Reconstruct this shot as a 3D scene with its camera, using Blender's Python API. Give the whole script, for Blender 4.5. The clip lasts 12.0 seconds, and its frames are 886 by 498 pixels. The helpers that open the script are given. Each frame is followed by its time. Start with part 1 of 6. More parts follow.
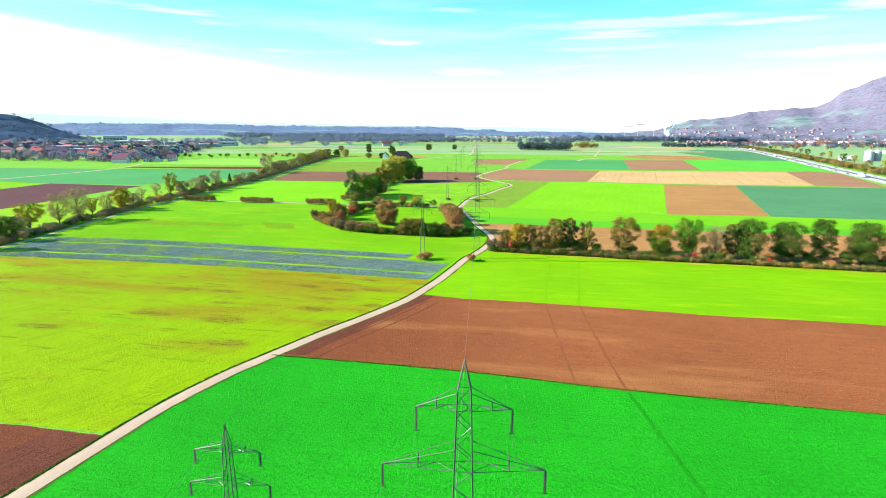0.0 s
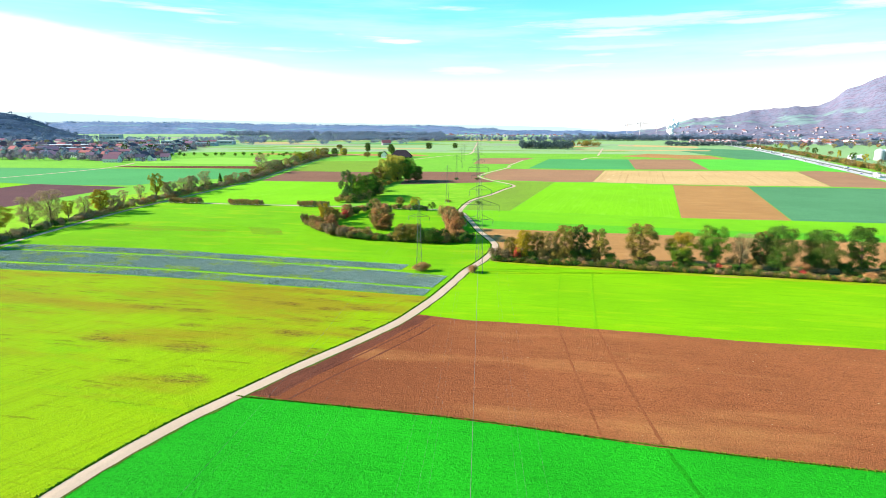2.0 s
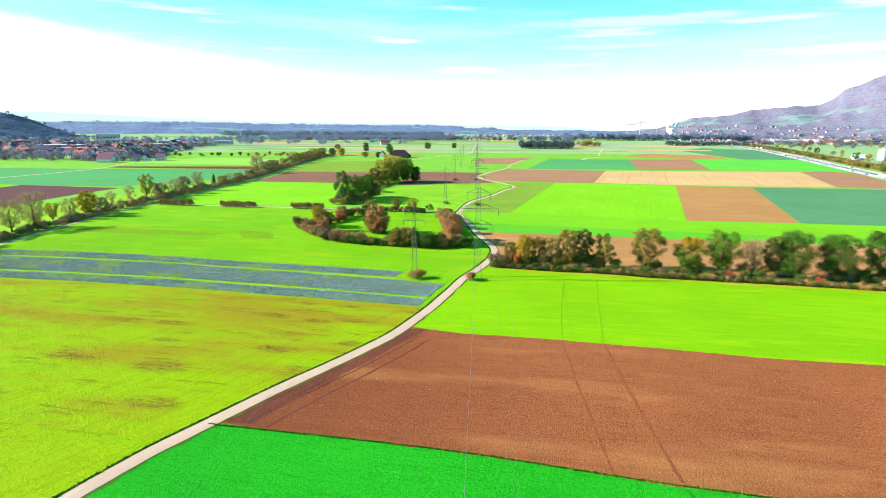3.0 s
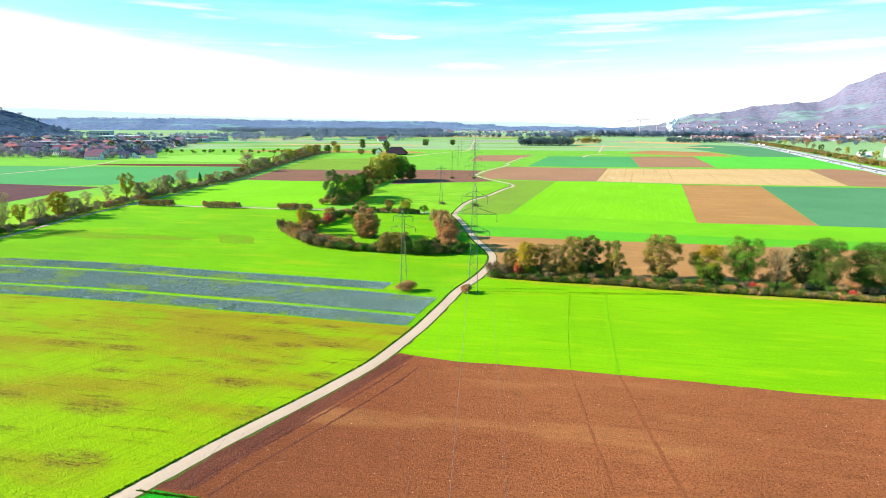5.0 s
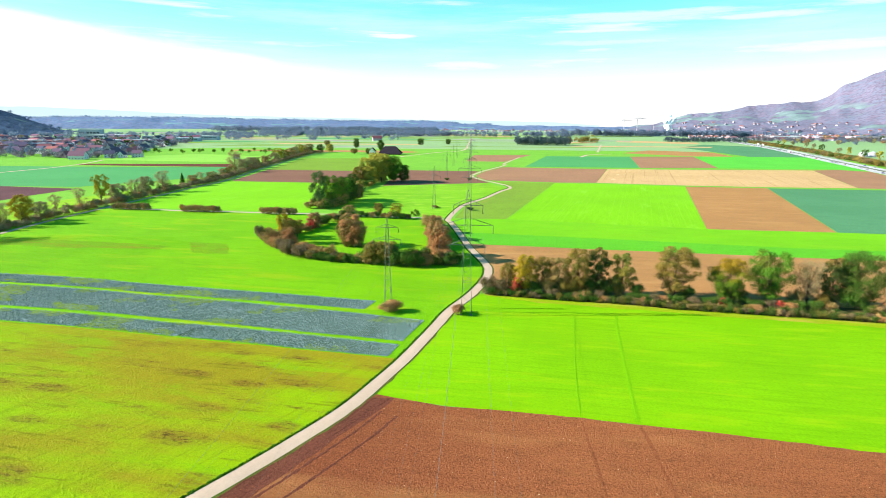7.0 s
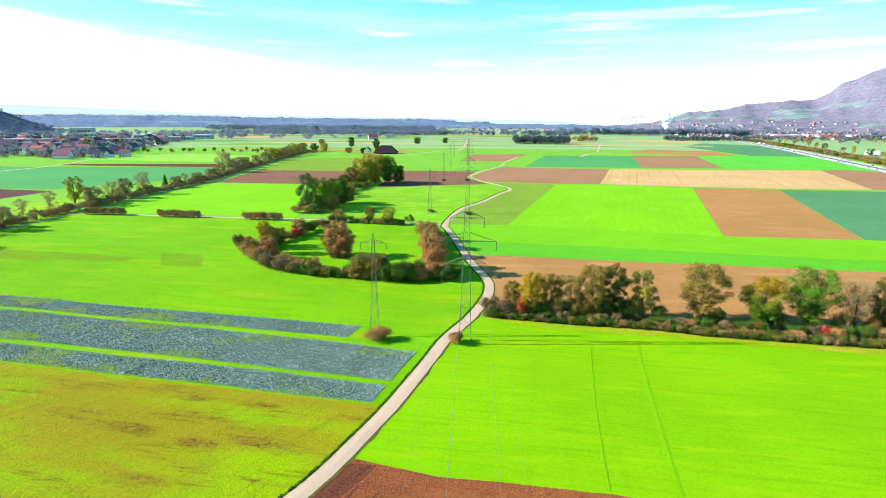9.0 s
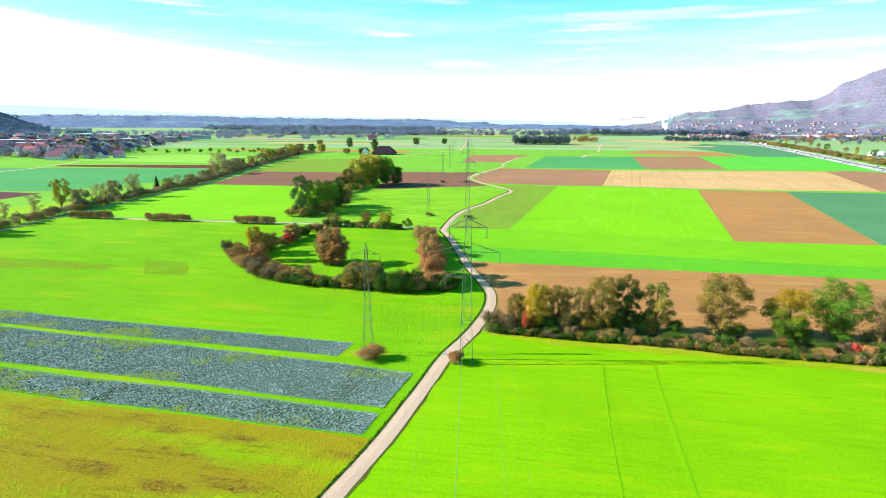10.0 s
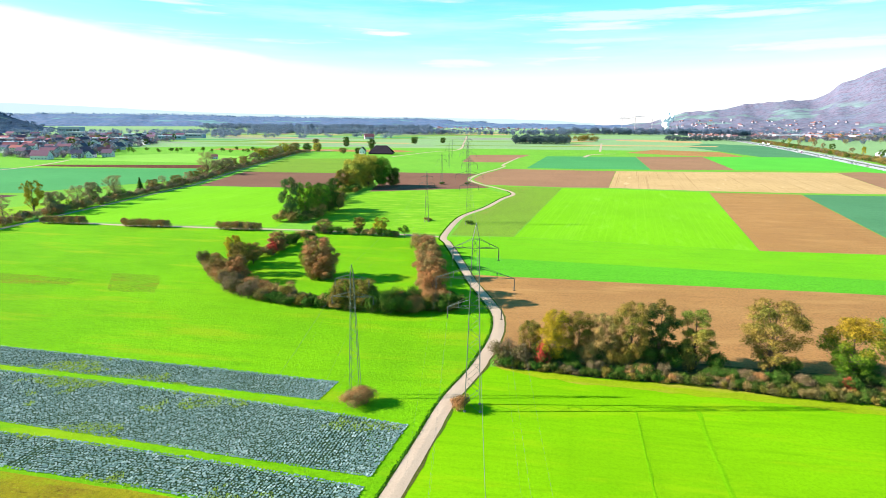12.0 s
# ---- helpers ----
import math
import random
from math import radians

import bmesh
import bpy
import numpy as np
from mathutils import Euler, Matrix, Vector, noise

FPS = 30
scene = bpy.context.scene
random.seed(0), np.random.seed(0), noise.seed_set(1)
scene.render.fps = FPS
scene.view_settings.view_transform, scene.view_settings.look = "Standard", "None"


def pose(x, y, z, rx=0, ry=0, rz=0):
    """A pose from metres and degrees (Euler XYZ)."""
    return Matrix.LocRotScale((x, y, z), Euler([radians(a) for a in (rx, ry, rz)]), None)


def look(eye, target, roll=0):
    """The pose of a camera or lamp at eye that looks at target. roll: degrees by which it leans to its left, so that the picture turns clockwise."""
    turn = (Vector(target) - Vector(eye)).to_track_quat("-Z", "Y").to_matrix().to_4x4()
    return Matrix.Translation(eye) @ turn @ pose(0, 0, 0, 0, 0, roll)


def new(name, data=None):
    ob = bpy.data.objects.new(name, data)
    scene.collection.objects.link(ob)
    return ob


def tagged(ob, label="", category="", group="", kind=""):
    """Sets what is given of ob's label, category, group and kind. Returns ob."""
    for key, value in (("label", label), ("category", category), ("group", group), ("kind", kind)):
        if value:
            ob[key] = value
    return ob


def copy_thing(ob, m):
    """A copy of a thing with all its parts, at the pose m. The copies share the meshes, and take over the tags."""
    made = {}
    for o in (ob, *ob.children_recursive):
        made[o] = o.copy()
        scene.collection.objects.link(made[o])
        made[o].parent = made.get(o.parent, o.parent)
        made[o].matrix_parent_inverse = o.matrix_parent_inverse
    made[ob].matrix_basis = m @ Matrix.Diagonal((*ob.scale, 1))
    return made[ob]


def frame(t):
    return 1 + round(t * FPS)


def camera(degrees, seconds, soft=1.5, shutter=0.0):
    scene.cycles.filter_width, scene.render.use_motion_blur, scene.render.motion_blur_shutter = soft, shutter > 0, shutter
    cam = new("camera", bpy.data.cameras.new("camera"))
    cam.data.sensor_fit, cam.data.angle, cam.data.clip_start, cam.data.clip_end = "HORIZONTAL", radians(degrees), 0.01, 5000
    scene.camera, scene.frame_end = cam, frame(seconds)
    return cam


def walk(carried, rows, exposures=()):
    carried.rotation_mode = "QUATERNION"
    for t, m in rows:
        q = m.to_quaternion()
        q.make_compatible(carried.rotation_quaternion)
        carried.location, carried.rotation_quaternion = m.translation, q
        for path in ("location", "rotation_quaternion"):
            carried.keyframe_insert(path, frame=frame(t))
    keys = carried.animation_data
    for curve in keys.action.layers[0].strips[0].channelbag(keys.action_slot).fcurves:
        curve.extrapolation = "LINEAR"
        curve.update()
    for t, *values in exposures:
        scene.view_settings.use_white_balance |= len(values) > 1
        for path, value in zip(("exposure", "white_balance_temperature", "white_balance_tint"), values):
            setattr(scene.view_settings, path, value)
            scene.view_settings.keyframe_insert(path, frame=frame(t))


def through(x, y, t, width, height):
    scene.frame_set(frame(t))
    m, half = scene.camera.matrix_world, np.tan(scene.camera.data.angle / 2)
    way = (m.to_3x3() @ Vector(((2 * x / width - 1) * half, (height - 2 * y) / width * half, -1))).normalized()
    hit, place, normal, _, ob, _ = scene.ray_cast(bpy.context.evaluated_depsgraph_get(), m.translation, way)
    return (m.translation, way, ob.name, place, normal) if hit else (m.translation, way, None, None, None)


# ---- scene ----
cam = camera(77.6, 12.0, soft=0.6)
PATH = [
    (0, (0.196, -0.513, 50.913), (0.07, 1.436, 50.484), 0.3),
    (0.5, (-0.135, 4.648, 50.851), (-0.26, 6.597, 50.419), 0.2),
    (1, (-0.389, 9.813, 50.774), (-0.513, 11.762, 50.342), 0.2),
    (1.5, (-0.529, 15.062, 50.696), (-0.654, 17.01, 50.263), 0.3),
    (2, (-0.491, 20.387, 50.629), (-0.619, 22.335, 50.195), 0.3),
    (2.5, (-0.36, 25.623, 50.597), (-0.49, 27.571, 50.161), 0.4),
    (3, (-0.171, 30.641, 50.588), (-0.297, 32.589, 50.153), 0.3),
    (5, (0.613, 49.746, 50.386), (0.491, 51.692, 49.939), 0.3),
    (5.5, (0.903, 54.596, 50.362), (0.788, 56.541, 49.914), 0.4),
    (6, (1.149, 59.52, 50.337), (1.035, 61.466, 49.89), 0.5),
    (6.5, (1.309, 64.514, 50.32), (1.198, 66.459, 49.871), 0.4),
    (7, (1.291, 69.569, 50.313), (1.182, 71.515, 49.863), 0.4),
    (9, (0.626, 90.3, 50.37), (0.527, 92.245, 49.915), 0.4),
    (9.5, (0.377, 95.585, 50.376), (0.279, 97.53, 49.921), 0.4),
    (10, (0.123, 100.837, 50.355), (0.027, 102.783, 49.901), 0.4),
    (10.5, (-0.141, 105.988, 50.293), (-0.237, 107.934, 49.838), 0.4),
    (11, (-0.496, 111.074, 50.224), (-0.589, 113.019, 49.768), 0.4),
    (11.5, (-0.975, 116.066, 50.139), (-1.065, 118.011, 49.681), 0.4),
    (12, (-1.584, 121.097, 50.086), (-1.673, 123.042, 49.629), 0.5),
]
walk(cam, [(t, look(eye, target, roll)) for t, eye, target, roll in PATH], [(0, 1.57), (5, 1.54), (12, 1.5)])

# ---- sky and sun ----
SUN_EL = 26.0
world = bpy.data.worlds.new("world")
world.use_nodes = True
scene.world = world


def build_sky(nt):
    """Clear autumn sky with a bright bank of cloud low on the sunny side and thin streaks above."""
    def calc(op, a, b=None):
        n = nt.nodes.new("ShaderNodeMath")
        n.operation = op
        for sock, v in ((n.inputs[0], a), (n.inputs[1], b)):
            if v is None:
                continue
            if isinstance(v, (int, float)):
                sock.default_value = v
            else:
                nt.links.new(v, sock)
        return n.outputs[0]

    def smooth(v, lo, hi):
        n = nt.nodes.new("ShaderNodeMapRange")
        n.interpolation_type = "SMOOTHSTEP"
        n.inputs[1].default_value, n.inputs[2].default_value = lo, hi
        nt.links.new(v, n.inputs[0])
        return n.outputs[0]

    tc = nt.nodes.new("ShaderNodeTexCoord")
    sep = nt.nodes.new("ShaderNodeSeparateXYZ")
    nt.links.new(tc.outputs["Generated"], sep.inputs[0])
    el = calc("MULTIPLY", calc("ARCSINE", sep.outputs[2]), 57.2958)
    az = calc("MULTIPLY", calc("ARCTAN2", sep.outputs[0], sep.outputs[1]), 57.2958)
    flat = nt.nodes.new("ShaderNodeCombineXYZ")
    nt.links.new(az, flat.inputs[0])
    nt.links.new(el, flat.inputs[1])

    def cloud(sx, sy, ox, detail, rough):
        m = nt.nodes.new("ShaderNodeMapping")
        m.inputs["Scale"].default_value, m.inputs["Location"].default_value = (sx, sy, 1), (ox, 0, 0)
        n = nt.nodes.new("ShaderNodeTexNoise")
        n.inputs["Scale"].default_value, n.inputs["Detail"].default_value, n.inputs["Roughness"].default_value = 1, detail, rough
        nt.links.new(flat.outputs[0], m.inputs[0])
        nt.links.new(m.outputs[0], n.inputs["Vector"])
        return n.outputs["Fac"]

    sky = nt.nodes.new("ShaderNodeTexSky")
    sky.sky_type, sky.sun_disc = "NISHITA", False
    sky.sun_elevation, sky.sun_rotation = radians(SUN_EL), radians(-93.3)
    sky.altitude, sky.dust_density, sky.ozone_density = 400, 0.1, 1.5
    hue = nt.nodes.new("ShaderNodeHueSaturation")
    hue.inputs["Hue"].default_value, hue.inputs["Saturation"].default_value, hue.inputs["Value"].default_value = 0.46, 1.45, 1.0
    nt.links.new(sky.outputs[0], hue.inputs["Color"])

    edge = calc("ADD", 4.9, calc("MINIMUM", 5.0, calc("MULTIPLY", calc("MAXIMUM", 0.0, calc("SUBTRACT", -14.0, az)), 0.135)))
    over = calc("SUBTRACT", el, calc("ADD", edge, calc("MULTIPLY", calc("SUBTRACT", cloud(0.12, 0.5, 3, 6, 0.55), 0.5), 1.6)))
    sharp = calc("MULTIPLY", calc("SUBTRACT", 1.0, smooth(over, -0.5, 0.35)), calc("SUBTRACT", 1.0, smooth(az, -22.0, -4.0)))
    veil = calc("SUBTRACT", 1.0, smooth(over, -3.6, 1.0))
    bank = calc("MAXIMUM", sharp, veil)
    streak = calc("MULTIPLY", smooth(cloud(0.06, 0.75, 11, 5, 0.6), 0.55, 0.72), 0.75)
    wisps = calc("MULTIPLY", smooth(cloud(0.03, 0.3, 5, 6, 0.62), 0.4, 0.75), 0.45)
    for ca, ce, wa, we, amount in ((15.0, 9.5, 13.0, 0.6, 0.62), (-8.3, 8.0, 2.8, 0.28, 0.95), (31.0, 6.3, 9.0, 0.55, 0.8), (13.0, 7.4, 9.0, 0.3, 0.5), (34.0, 9.7, 5.0, 0.6, 0.85), (-1.0, 5.4, 4.5, 0.5, 0.8), (26.0, 9.0, 6.0, 0.35, 0.7)):
        da = calc("DIVIDE", calc("SUBTRACT", az, ca), wa)
        de = calc("DIVIDE", calc("SUBTRACT", calc("ADD", el, calc("MULTIPLY", cloud(0.1, 0.2, ca, 4, 0.6), 0.5)), ce + 0.25), we)
        far = calc("ADD", calc("ADD", calc("MULTIPLY", da, da), calc("MULTIPLY", de, de)), calc("MULTIPLY", calc("SUBTRACT", cloud(0.25, 2.4, ce, 6, 0.65), 0.5), 2.2))
        wisps = calc("MAXIMUM", wisps, calc("MULTIPLY", calc("SUBTRACT", 1.0, smooth(far, 0.0, 1.1)), amount))
    high = calc("MULTIPLY", calc("MAXIMUM", streak, wisps), calc("SUBTRACT", 1.0, smooth(el, 14.0, 34.0)))
    cover = calc("MINIMUM", 0.97, calc("MAXIMUM", bank, high))
    blend = nt.nodes.new("ShaderNodeMix")
    blend.data_type = "RGBA"
    nt.links.new(cover, blend.inputs[0])
    nt.links.new(hue.outputs[0], blend.inputs[6])
    blend.inputs[7].default_value = (4.1, 4.15, 4.2, 1)
    nt.links.new(blend.outputs[2], nt.nodes["Background"].inputs[0])
    nt.nodes["Background"].inputs[1].default_value = 0.09


build_sky(world.node_tree)
sun = new("sun", bpy.data.lights.new("sun", "SUN"))
sun.data.energy, sun.data.angle, sun.data.color = 5.4, radians(0.5), (1.0, 0.95, 0.87)
sun.matrix_world = look((-100 * math.cos(radians(SUN_EL)), -5.2, 100 * math.sin(radians(SUN_EL))), (0, 0, 0))


# ---- materials ----
def node_mat(name, rough=0.9, metal=0.0):
    m = bpy.data.materials.new(name)
    m.use_nodes = True
    p = m.node_tree.nodes["Principled BSDF"]
    p.inputs["Roughness"].default_value = rough
    p.inputs["Metallic"].default_value = metal
    p.inputs["Specular IOR Level"].default_value = 0.05
    return m, m.node_tree, p


def add(nt, kind, **values):
    n = nt.nodes.new(kind)
    for key, value in values.items():
        n.inputs[key.replace("_", " ")].default_value = value
    return n


def mapped(nt, turn=0.0, sx=1.0, sy=1.0, sz=1.0):
    """Place in metres, turned about z and stretched."""
    tc = nt.nodes.new("ShaderNodeTexCoord")
    a = nt.nodes.new("ShaderNodeMapping")
    a.inputs["Rotation"].default_value = (0, 0, radians(turn))
    b = nt.nodes.new("ShaderNodeMapping")
    b.inputs["Scale"].default_value = (sx, sy, sz)
    nt.links.new(tc.outputs["Object"], a.inputs[0])
    nt.links.new(a.outputs[0], b.inputs[0])
    return b.outputs[0]


def noise_at(nt, where, scale, detail=4.0, rough=0.55):
    n = add(nt, "ShaderNodeTexNoise", Scale=scale, Detail=detail, Roughness=rough)
    nt.links.new(where, n.inputs["Vector"])
    return n.outputs["Fac"]


def ramp(nt, fac, stops):
    r = nt.nodes.new("ShaderNodeValToRGB")
    els = r.color_ramp.elements
    while len(els) < len(stops):
        els.new(0.5)
    for e, (at, col) in zip(els, stops):
        e.position, e.color = at, (*col, 1) if len(col) == 3 else col
    nt.links.new(fac, r.inputs[0])
    return r.outputs[0]


def mix(nt, fac, a, b, blend="MIX"):
    n = nt.nodes.new("ShaderNodeMix")
    n.data_type, n.blend_type = "RGBA", blend
    for sock, v in ((n.inputs[0], fac), (n.inputs[6], a), (n.inputs[7], b)):
        if isinstance(v, (int, float)):
            sock.default_value = v
        elif isinstance(v, tuple):
            sock.default_value = (*v, 1)
        else:
            nt.links.new(v, sock)
    return n.outputs[2]


def level(nt, fac, lo, hi, out_lo=0.0, out_hi=1.0):
    n = nt.nodes.new("ShaderNodeMapRange")
    n.interpolation_type = "SMOOTHSTEP"
    for i, v in enumerate((lo, hi, out_lo, out_hi)):
        n.inputs[i + 1].default_value = v
    nt.links.new(fac, n.inputs[0])
    return n.outputs[0]


def bumped(nt, p, height, strength, distance):
    b = add(nt, "ShaderNodeBump", Strength=strength, Distance=distance)
    nt.links.new(height, b.inputs["Height"])
    nt.links.new(b.outputs[0], p.inputs["Normal"])


def crop_mat(name, light, dark, stain=None, turn=0.0, row=1.2, rows=0.35, broad=0.03, fine=1.6, bump=0.5, stain_at=(0.6, 0.75), stain_size=0.05, grain=0.45, stain_amount=0.85, relief=0.35, lines=None, drift=None):
    """Growing or bare field: broad patches, drill rows, grain, and stains drawn out along the rows."""
    m, nt, p = node_mat(name, 0.95)
    flat = mapped(nt)
    along = mapped(nt, -turn, 0.06, row)
    c = mix(nt, level(nt, noise_at(nt, flat, broad, 3), 0.35, 0.65), light, tuple((a + b) / 2 for a, b in zip(light, dark)))
    c = mix(nt, level(nt, noise_at(nt, along, 1.0, 3), 0.45, 0.75, 0, rows), c, dark)
    g = noise_at(nt, flat, fine, 6, 0.75)
    tufts = noise_at(nt, mapped(nt, -turn, 0.16, 0.5), 1.0, 5, 0.65)
    c = mix(nt, level(nt, tufts, 0.5, 0.72, 0, grain * 0.8), c, tuple(0.72 * v for v in dark))
    c = mix(nt, level(nt, g, 0.47, 0.62, 0, grain), c, tuple(0.45 * v for v in dark))
    c = mix(nt, level(nt, g, 0.48, 0.34, 0, grain * 0.6), c, tuple(min(1, 1.35 * v) for v in light))
    if drift:
        tone, x0, x1 = drift
        sep = nt.nodes.new("ShaderNodeSeparateXYZ")
        nt.links.new(flat, sep.inputs[0])
        n = nt.nodes.new("ShaderNodeMath")
        n.operation, n.inputs[1].default_value = "MULTIPLY_ADD", 40.0
        nt.links.new(noise_at(nt, flat, 0.03, 4, 0.6), n.inputs[0])
        nt.links.new(sep.outputs[0], n.inputs[2])
        c = mix(nt, level(nt, n.outputs[0], x0 + 20, x1 + 20, 0.62, 0), c, tone)
    if lines:
        tone, every, share, amount = lines
        c = mix(nt, level(nt, noise_at(nt, mapped(nt, -turn, 0.004, every), 1.0, 2, 0.5), share, share + 0.05, 0, amount), c, tone)
    if stain:
        s = mapped(nt, -turn, stain_size * 0.2, stain_size)
        c = mix(nt, level(nt, noise_at(nt, s, 1.0, 5, 0.62), stain_at[0], stain_at[1], 0, stain_amount), c, stain)
        wide = noise_at(nt, mapped(nt, -turn, stain_size * 0.05, stain_size * 0.12), 1.0, 3, 0.5)
        c = mix(nt, level(nt, wide, 0.45, 0.7, 0, 0.35), c, tuple(0.5 * (p + q) for p, q in zip(stain, dark)))
    nt.links.new(c, p.inputs["Base Color"])
    bumped(nt, p, g, bump, relief)
    return m


def plain_mat(name, col, rough=0.6, metal=0.0, vary=0.15, scale=1.5, specular=0.3):
    m, nt, p = node_mat(name, rough, metal)
    p.inputs["Specular IOR Level"].default_value = specular
    n = noise_at(nt, mapped(nt), scale, 6, 0.65)
    c = mix(nt, level(nt, n, 0.35, 0.7), tuple(min(1, v * (1 + vary)) for v in col), tuple(v * (1 - vary) for v in col))
    info = nt.nodes.new("ShaderNodeObjectInfo")
    c = mix(nt, level(nt, info.outputs["Random"], 0, 1, 0, vary), c, tuple(v * 0.6 for v in col))
    nt.links.new(c, p.inputs["Base Color"])
    bumped(nt, p, n, 0.15, 0.05)
    return m


def random_mat(name, cols, rough=0.7):
    """Each object takes a colour of its own out of a few."""
    m, nt, p = node_mat(name, rough)
    info = nt.nodes.new("ShaderNodeObjectInfo")
    stops = [((i + 0.5) / len(cols), c) for i, c in enumerate(cols)]
    c = ramp(nt, info.outputs["Random"], stops)
    n = noise_at(nt, mapped(nt), 0.9, 5, 0.6)
    c = mix(nt, level(nt, n, 0.4, 0.7, 0, 0.3), c, (0.2, 0.17, 0.15))
    nt.links.new(c, p.inputs["Base Color"])
    return m


def leaf_mat(name, *cols, gloss=0.0, second=None, through=0.08, top=None):
    """Foliage: every leaf clump takes a tone of its own; light passes partly through."""
    m, nt, p = node_mat(name, 0.75 - 0.4 * gloss)
    p.inputs["Specular IOR Level"].default_value = 0.05 + 0.6 * gloss
    mean = [sum(v) / len(cols) for v in zip(*cols)]
    cols = [tuple((0.72 + 0.2 * gloss) * v + (0.28 - 0.2 * gloss) * a for v, a in zip(c, mean)) for c in cols]
    geo = nt.nodes.new("ShaderNodeNewGeometry")
    info = nt.nodes.new("ShaderNodeObjectInfo")
    c = ramp(nt, geo.outputs["Random Per Island"], [(i / (len(cols) - 1), c) for i, c in enumerate(cols)])
    c = mix(nt, level(nt, noise_at(nt, mapped(nt), 0.55, 2, 0.5), 0.42, 0.62, 0, 0.55), c, cols[1])
    c = mix(nt, level(nt, info.outputs["Random"], 0, 1, 0, 0.25), c, cols[0])
    if second:
        c = mix(nt, level(nt, noise_at(nt, mapped(nt), 0.2, 2, 0.5), 0.47, 0.56, 0, 0.85), c, mix(nt, level(nt, geo.outputs["Random Per Island"], 0, 1), tuple(0.35 * v for v in second), tuple(1.3 * v for v in second)))
    if top:
        tone, z0, z1 = top
        sep = nt.nodes.new("ShaderNodeSeparateXYZ")
        nt.links.new(mapped(nt), sep.inputs[0])
        up = nt.nodes.new("ShaderNodeMath")
        up.operation, up.inputs[1].default_value = "MULTIPLY_ADD", 6.0
        nt.links.new(noise_at(nt, mapped(nt), 0.35, 2, 0.5), up.inputs[0])
        nt.links.new(sep.outputs[2], up.inputs[2])
        c = mix(nt, level(nt, up.outputs[0], z0 + 3, z1 + 3, 0, 0.9), c, mix(nt, level(nt, geo.outputs["Random Per Island"], 0, 1), tuple(0.4 * v for v in tone), tuple(1.35 * v for v in tone)))
    nt.links.new(c, p.inputs["Base Color"])
    tr = nt.nodes.new("ShaderNodeBsdfTranslucent")
    nt.links.new(c, tr.inputs[0])
    sh = nt.nodes.new("ShaderNodeMixShader")
    sh.inputs[0].default_value = through
    nt.links.new(p.outputs[0], sh.inputs[1])
    nt.links.new(tr.outputs[0], sh.inputs[2])
    nt.links.new(sh.outputs[0], nt.nodes["Material Output"].inputs[0])
    return m


GRASS_STAIN = (0.11, 0.17, 0.012)
# Valley floor: paled and greyed, with distance haze put into the base colour.
M_BASE = crop_mat("meadow_far_hazed", (0.215, 0.335, 0.14), (0.18, 0.28, 0.13), (0.28, 0.30, 0.17), 0, 0.05, 0.6, 0.006, 0.4, 0.2, stain_size=0.01)
M_MEADOW = crop_mat("meadow_grass", (0.14, 0.35, 0.002), (0.085, 0.25, 0.002), (0.215, 0.31, 0.005), -6, 0.25, 0.5, 0.02, 1.4, 0.8, relief=0.4, grain=0.3, stain_size=0.13, stain_at=(0.5, 0.7), stain_amount=0.75)
M_BRIGHT = crop_mat("young_wheat", (0.15, 0.345, 0.0004), (0.105, 0.27, 0.0004), (0.22, 0.35, 0.002), -7, 0.9, 0.75, 0.03, 1.8, 0.35, relief=0.12, grain=0.2, stain_size=0.2, stain_at=(0.5, 0.72), stain_amount=0.7)
M_DEEP = crop_mat("deep_green_crop", (0.012, 0.295, 0.009), (0.008, 0.205, 0.007), None, -8, 0.9, 0.45, 0.03, 1.7, 0.8, grain=0.38, relief=0.4)
CLOVER_BARE = ((-46, 147.4, 6.5, 2.6), (-56, 170.5, 8, 1.8), (-42.5, 166.6, 4.5, 1.8), (-93.5, 164, 10, 1.7), (-80, 162.3, 6, 2.0), (-67, 136, 8, 3.2), (-60, 121, 7, 3), (-49, 180.7, 5, 1.3), (-37, 178.9, 4.5, 1.3), (-47, 157, 6, 2.2), (-112, 128, 9, 2.4), (-90, 140, 9, 2.2), (-30, 152, 3.5, 2.2), (-74, 151, 6, 1.8))


